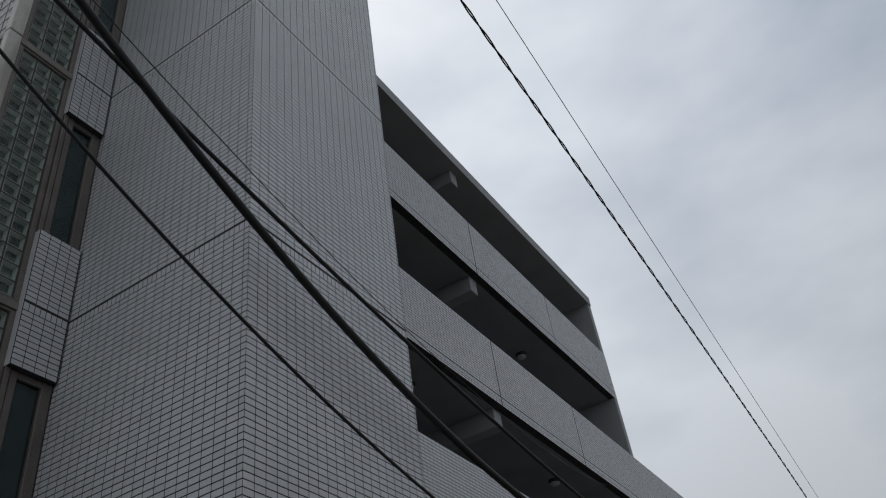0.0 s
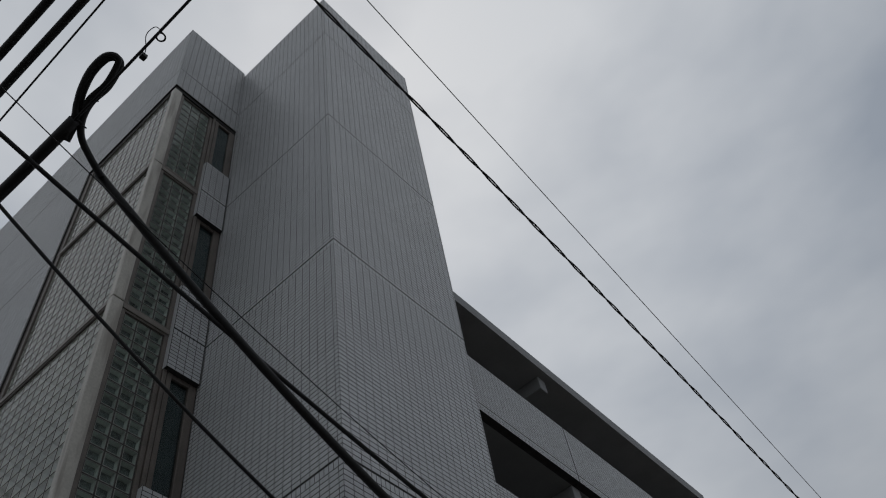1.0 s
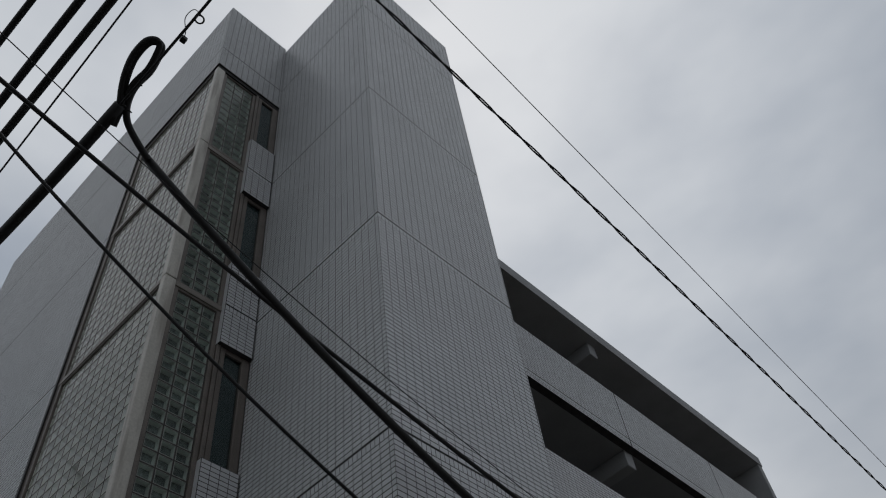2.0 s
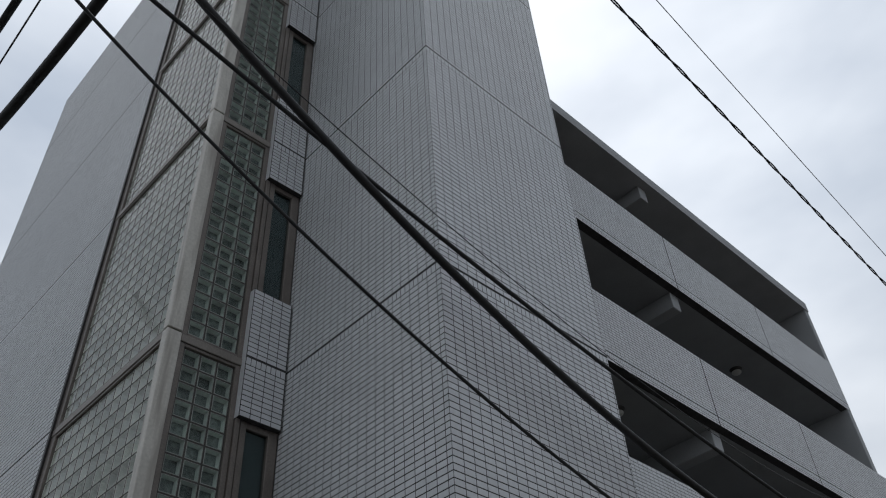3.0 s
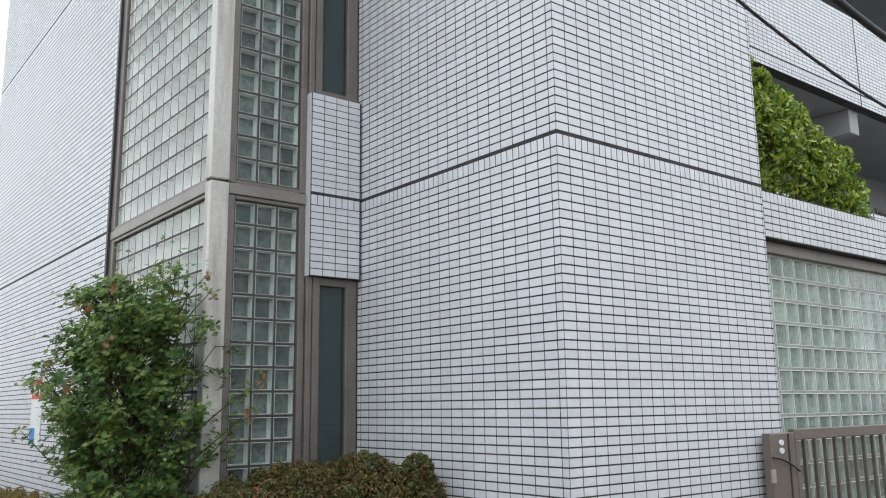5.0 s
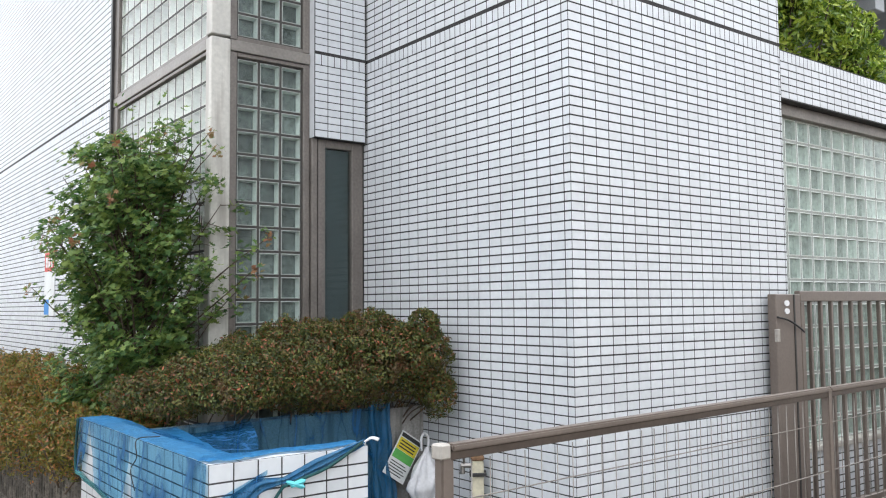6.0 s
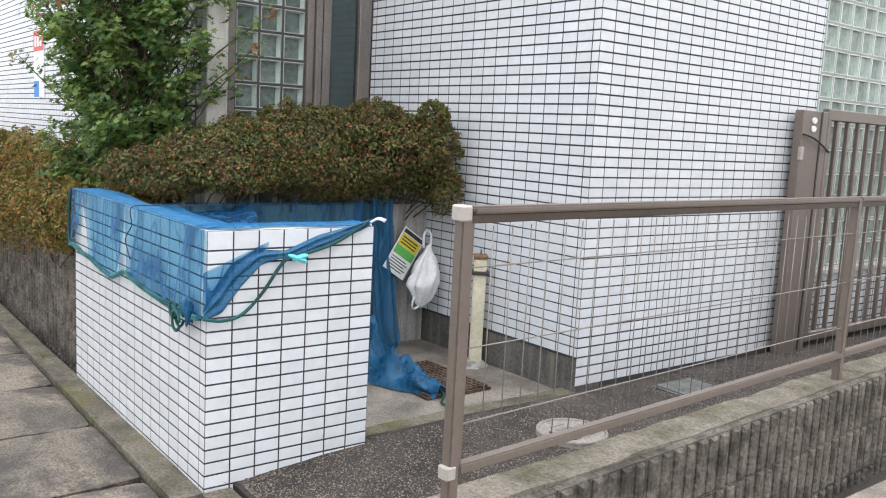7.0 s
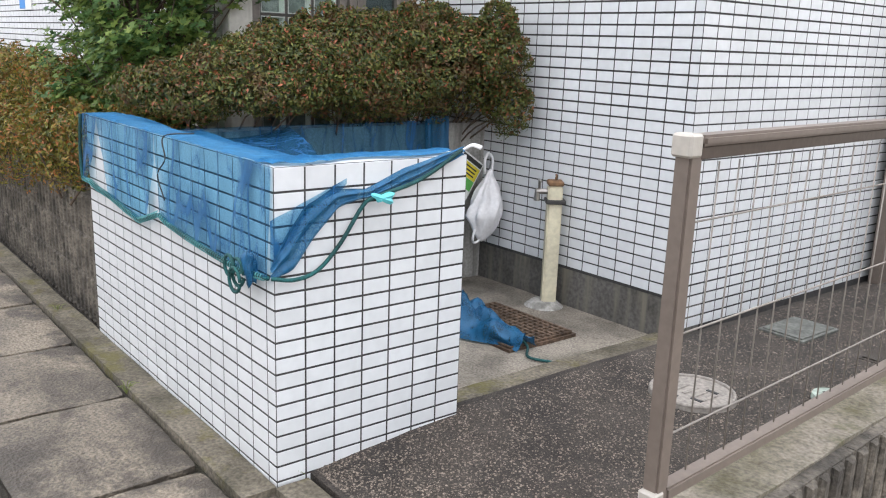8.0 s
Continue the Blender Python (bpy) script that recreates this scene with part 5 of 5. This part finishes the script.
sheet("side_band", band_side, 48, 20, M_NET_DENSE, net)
sheet("side_veil", lambda u, v: (EX + 0.008 + 0.004 * noise.noise((u * 6, v * 6, 9)), -1.985 + 0.24 * u, (0.72 + 0.10 * u) * (1 - v) + (0.575 + 0.23 * u) * v), 20, 8, M_NET, net)
rope_front = [(x, EY - 0.022, hem(x)) for x in np.linspace(-1.56, 0.10, 40)]
tube("rope", rope_front, [0.0065 + 0.0025 * math.sin(i * 2.1) for i in range(40)], M_ROPE, net, "teal hem rope", 7)
tube("rope", smooth_line([(EX + 0.015, -1.985, 0.562), (EX + 0.022, -1.92, 0.552), (EX + 0.022, -1.848, 0.569), (EX + 0.022, -1.774, 0.638), (EX + 0.02, -1.70, 0.737), (EX + 0.03, -1.66, 0.762), (EX + 0.03, -1.50, 0.803), (EX + 0.02, -1.34, 0.880)], 48), 0.0062, M_ROPE, net, "teal hem rope", 7)
tube("rope", smooth_line([(-1.575, -1.985, 0.865), (-1.585, -1.99, 0.75), (-1.575, -1.995, 0.66), (-1.56, -1.995, 0.60)], 16), 0.007, M_ROPE, net, "teal hem rope", 7)
for k, (dx, dz, r) in enumerate(((-0.01, 0.0, 0.04), (-0.04, 0.015, 0.03), (0.02, -0.012, 0.035))):
    tube("rope_knot", [(-0.05 + dx + r * math.cos(a), EY - 0.035 - 0.012 * k, 0.545 + dz + r * math.sin(a)) for a in np.linspace(0, 6.0, 20)], 0.0052, M_ROPE, net, "knotted rope end", 7)
bm = bmesh.new()
bmesh.ops.create_icosphere(bm, subdivisions=3, radius=0.026)
for v in bm.verts:
    v.co = Vector((0.01, EY - 0.03, 0.575)) + Vector((v.co.x * 1.2, v.co.y * 0.5, v.co.z * 1.7)) * (1 + 0.8 * noise.noise(v.co * 60))
part("net_knot", bm, M_NET_DENSE, net, smooth=True)
V, F = [], []
for i in range(110):
    x = -1.55 + 1.64 * i / 110
    c = Vector((x, EY - 0.022, hem(x)))
    v, f = tube_data([c + Vector((-0.006 + 0.0012 * k, -0.0095 * math.sin(k * 0.62), 0.0095 * math.cos(k * 0.62))) for k in range(10)], 0.0016, 4)
    F += [tuple(len(V) + k for k in q) for q in f]
    V += list(map(tuple, v))
link_mesh("stitching", V, F, M_STITCH, net, "pale teal whipping round the hem rope")["kind"] = "stuff"
tube("rope_tail", smooth_line([(-0.36, -0.62, 0.02), (-0.27, -0.62, -0.02), (-0.20, -0.68, -0.034), (-0.10, -0.64, -0.034)], 20), 0.006, M_ROPE, net, "teal rope end on the floor")
tube("tie_wire", smooth_line([(-0.62, EY - 0.03, 0.66), (-0.66, EY - 0.035, 0.74), (-0.60, EY - 0.03, 0.80), (-0.63, EY - 0.02, 0.87), (-0.55, EY + 0.05, 0.885)], 24), 0.0025, M_CABLE, net, "thin dark string")

tie = thing("turquoise_tie", (EX + 0.042, -1.655, 0.762), "small turquoise ribbon tied round the net rope", "ribbon")
for s, (a, b) in enumerate((((0, -0.03, 0.012), (0, 0.045, -0.018)), ((0, -0.01, -0.01), (0, 0.05, 0.008)))):
    V, F = tube_data(smooth_line([a, (0.008, 0.0, 0.0), b], 8), np.array([0.004, 0.007, 0.009, 0.010, 0.009, 0.009, 0.010, 0.010, 0.003]), 6)
    link_mesh("ribbon_end", V, F, M_RIBBON, tie)
string = thing("white_string_knot", (EX - 0.01, -1.31, EZ + 0.012), "white plastic string knotted at the wall's end", "string")
rs = random.Random(4)
for i in range(6):
    e = Vector((rs.uniform(-0.03, 0.05), rs.uniform(-0.05, 0.06), rs.uniform(-0.08, 0.035)))
    tube("strand", smooth_line([(0, 0, 0), e * 0.5 + Vector((0, 0, 0.012)), e], 10), 0.005, M_WHITEPLASTIC, string)

# notice sheet and plastic bag on the planter wall
sign = thing("notice_sheet", (-1.225, -0.215, 0.515), "tilted white notice sheet with yellow and green print", "notice")
sign.rotation_euler, sign.scale = (radians(-33), 0, 0), (1, 0.82, 0.92)
part("sheet", box(0.0, 0.004, -0.105, 0.105, -0.15, 0.15), M_PAPER, sign)
part("heading_bar", box(0.004, 0.006, -0.095, 0.095, 0.115, 0.140), M_BLACK, sign)
part("yellow_field", box(0.004, 0.006, -0.095, 0.095, 0.03, 0.108), M_YELLOW, sign)
part("green_field", box(0.004, 0.006, -0.095, 0.095, -0.03, 0.028), M_GREEN, sign)
for i in range(3):
    part("text_bar", box(0.006, 0.0075, -0.08, 0.07, 0.045 + 0.02 * i, 0.053 + 0.02 * i), M_BLACK, sign)
for i in range(5):
    part("text_bar", box(0.004, 0.006, -0.085, 0.06 + 0.02 * (i % 2), -0.055 - 0.018 * i, -0.049 - 0.018 * i), M_BLACK, sign)

bag = thing("plastic_bag", (-1.12, -0.13, 0.20), "white plastic shopping bag hanging by its handles", "bag")
bm = bmesh.new()
bmesh.ops.create_icosphere(bm, subdivisions=4, radius=1.0)
for v in bm.verts:
    c = v.co.copy()
    w = 0.035 + 0.062 * max(0.0, 1 - abs(c.z + 0.25)) ** 0.7
    a = math.atan2(c.y, c.x)
    k = 1 + 0.30 * noise.noise((c.x * 2.2, c.y * 2.2, c.z * 1.4)) + 0.20 * math.sin(a * 7 + 3 * noise.noise((c.z * 2, 0, 1))) * (0.4 + 0.6 * (c.z > 0)) + 0.14 * noise.noise((c.x * 7, c.y * 7, c.z * 4 + 5))
    v.co = (c.x * w * 0.75 * k, c.y * w * 1.05 * k + 0.02 * c.z, 0.19 + c.z * 0.19)
part("body", bm, M_WHITEPLASTIC, bag, smooth=True)
tube("handle", smooth_line([(0, -0.02, 0.36), (0.01, -0.03, 0.43), (0, 0.0, 0.46), (0, 0.03, 0.43), (0, 0.03, 0.36)], 20), 0.008, M_WHITEPLASTIC, bag)
tube("handle", smooth_line([(0, -0.06, 0.10), (0.01, -0.09, 0.03), (0.0, -0.07, 0.0), (0.01, -0.04, 0.02), (0, -0.035, 0.08)], 20), 0.007, M_WHITEPLASTIC, bag)

poster = thing("wall_poster", (-6.02, BY - 0.008, 1.36), "flat red, white and blue poster on the tiled wall", "poster")
part("sheet", box(-0.20, 0.20, 0.0, 0.006, 0.0, 0.64), M_PAPER, poster)
part("red_field", box(-0.19, 0.19, -0.002, 0.0, 0.44, 0.63), M_RED, poster)
part("blue_field", box(-0.19, 0.0, -0.002, 0.0, 0.01, 0.16), M_BLUE, poster)
for i in range(3):
    part("text_bar", box(-0.14 + 0.10 * i, -0.07 + 0.10 * i, -0.004, -0.002, 0.48, 0.58), M_PAPER, poster)

# weeds in the joints of the footpath
for at, seed in (((-0.86, -2.085, -0.085), 3), ((0.075, -1.90, -0.07), 8), ((-1.95, -2.04, -0.09), 5)):
    weed = thing("weed", at, "small tuft of grass in a joint of the footpath", "grass", "weeds")
    rw2 = random.Random(seed)
    for _ in range(9):
        a, r, h = rw2.uniform(0, 6.28), rw2.uniform(0.015, 0.05), rw2.uniform(0.012, 0.04)
        tip = Vector((math.cos(a) * r, math.sin(a) * r, h))
        v, f = tube_data(smooth_line([(0, 0, -0.01), tip * 0.5 + Vector((0, 0, h * 0.5)), tip], 6), np.linspace(0.0022, 0.0006, 7), 4)
        link_mesh("blade", v, f, M_WEED, weed)

# ---- overhead cables ----
def hung(a, b, sag, s0=0.0, s1=1.0, n=60):
    out = []
    for s in np.linspace(s0, s1, n):
        p = [a[i] + (b[i] - a[i]) * s for i in range(3)]
        p[2] -= 4 * sag * s * (1 - s)
        out.append(tuple(p))
    return out


def cable(name, a, b, sag, s0, s1, r, label, n=60):
    ob = tube(name, hung(a, b, sag, s0, s1, n), r, M_CABLE, None, label, 8)
    return tagged(ob, category="cable", group="overhead cables")


cable("drop_cable", (0.22, -2.60, 6.93), (0.22, 5.49, 4.61), 0.71, 0.02, 1.6, 0.031, "thick black drop cable running along the building")
cable("drop_cable", (0.11, -3.63, 6.89), (0.47, 5.12, 4.74), 0.22, -0.6, 1.8, 0.016, "medium black service cable along the building")
cable("drop_cable", (0.33, -3.5, 6.16), (0.62, 3.07, 3.64), 0.48, -0.6, 1.7, 0.0105, "thin black service cable along the building")
cable("drop_cable", (0.88, -4.18, 6.23), (-0.23, 4.08, 6.04), 0.26, -0.5, 1.6, 0.0035, "very thin service wire")
cable("sky_wire", (2.12, -3.41, 8.23), (1.38, 15.31, 7.77), 0.01, -0.5, 2.0, 0.004, "very thin overhead wire against the sky")
A, B = (1.86, -3.65, 8.0), (1.23, 14.77, 7.66)
core = np.array(hung(A, B, -0.16, -0.4, 2.0, 700))
tw = thing("twisted_cable", A, "twisted pair of black overhead cables", "cable", "overhead cables")
for ph in (0, math.pi):
    s = np.arange(700) * 2 * math.pi * 44.2 / 700 / 0.34 * 0.5
    off = np.stack([np.cos(s + ph), 0 * s, np.sin(s + ph)], 1) * 0.009
    tube("strand", core + off - np.array(A), 0.0075, M_CABLE, tw, sides=5)
MA, MB = (-2.08, -2.89, 6.84), (1.28, -2.72, 7.15)
cable("trunk_cable", MA, MB, 0.23, -2.0, 0.74, 0.040, "thick black trunk cable on its strand")
cable("strand_wire", MA, MB, 0.23, 0.70, 2.2, 0.010, "steel strand beyond the cable loop")
cable("trunk_cable", (-8.65, -3.24, 7.99), (6.08, -3.06, 7.99), 0.1, -0.3, 1.3, 0.032, "black trunk cable across the street")
cable("trunk_cable", (-8.65, -3.40, 7.92), (6.08, -3.22, 8.10), 0.1, -0.3, 1.3, 0.032, "black trunk cable across the street")
cable("trunk_cable", (-8.0, -3.70, 8.0), (6.0, -3.42, 8.2), 0.1, -0.3, 1.3, 0.026, "black trunk cable across the street")
cable("trunk_cable", (-1.21, -3.08, 6.74), (2.12, -3.12, 6.89), 0.08, -2.0, 2.4, 0.006, "thin wire across the street")
loop = thing("cable_loop", (0.27, -2.72, 6.85), "coiled black spare loop of cable", "cable", "overhead cables")
part_pts = [(0.0, 0.0, 0.0), (0.12, -0.03, 0.07), (0.19, -0.07, 0.12), (0.28, -0.11, 0.17), (0.39, -0.135, 0.235), (0.50, -0.125, 0.285), (0.545, -0.085, 0.30), (0.54, -0.045, 0.295), (0.486, -0.025, 0.265), (0.38, -0.012, 0.21), (0.27, -0.03, 0.155), (0.184, -0.02, 0.11), (0.11, 0.015, 0.065), (0.055, 0.075, 0.025), (0.01, 0.18, -0.02), (-0.03, 0.30, -0.065)]
tube("coil", smooth_line(part_pts, 90), 0.025, M_CABLE, loop, sides=8)
tube("coil", smooth_line([(p[0] + 0.012, p[1] - 0.02, p[2] - 0.012) for p in part_pts[:12]], 70), 0.022, M_CABLE, loop, sides=8)
for k in (1, 10, 12):
    p = part_pts[k]
    tube("tie", smooth_line([(p[0] - 0.03, p[1], p[2] + 0.01), (p[0], p[1] - 0.03, p[2] - 0.03), (p[0] + 0.035, p[1], p[2] - 0.035), (p[0] + 0.05, p[1] + 0.02, p[2] - 0.06)], 12), 0.005, M_CABLE, loop)
hook = thing("strand_shackle", (1.15, -2.70, 7.10), "small steel ring and clamp on the strand wire", "shackle")
tube("ring", [(0.028 * math.cos(t), 0.028 * math.sin(t), 0.0) for t in np.linspace(0, 6.28, 20)], 0.006, M_CABLE, hook)
tube("tail_wire", smooth_line([(0.03, 0, 0.0), (0.02, -0.06, 0.03), (-0.06, -0.07, 0.02), (-0.12, -0.02, -0.02), (-0.17, 0.0, -0.03)], 24), 0.003, M_CABLE, hook)
part("clamp", box(-0.19, -0.15, -0.02, 0.02, -0.05, -0.01, 0.004), M_CABLE, hook)

# ---- tiles of the tower, the nearest as single pieces ----
near_l = [r for r in r_tl if NEAR_T(r)][:300]
near_r = [r for r in r_tr if 0.3 < r[2] < 1.05 and r[1] - r[0] > 0.08][:300]
set_l, set_r = set(near_l), set(near_r)
tile_objects(near_l, PL_TL, M_TILE, w_tl)
tile_objects(near_r, PL_TR, M_TILE, w_tr)
tile_sheet("tile_field", [r for r in r_tl if r not in set_l], PL_TL, M_TILE, w_tl)
tile_sheet("tile_field", [r for r in r_tr if r not in set_r], PL_TR, M_TILE, w_tr)
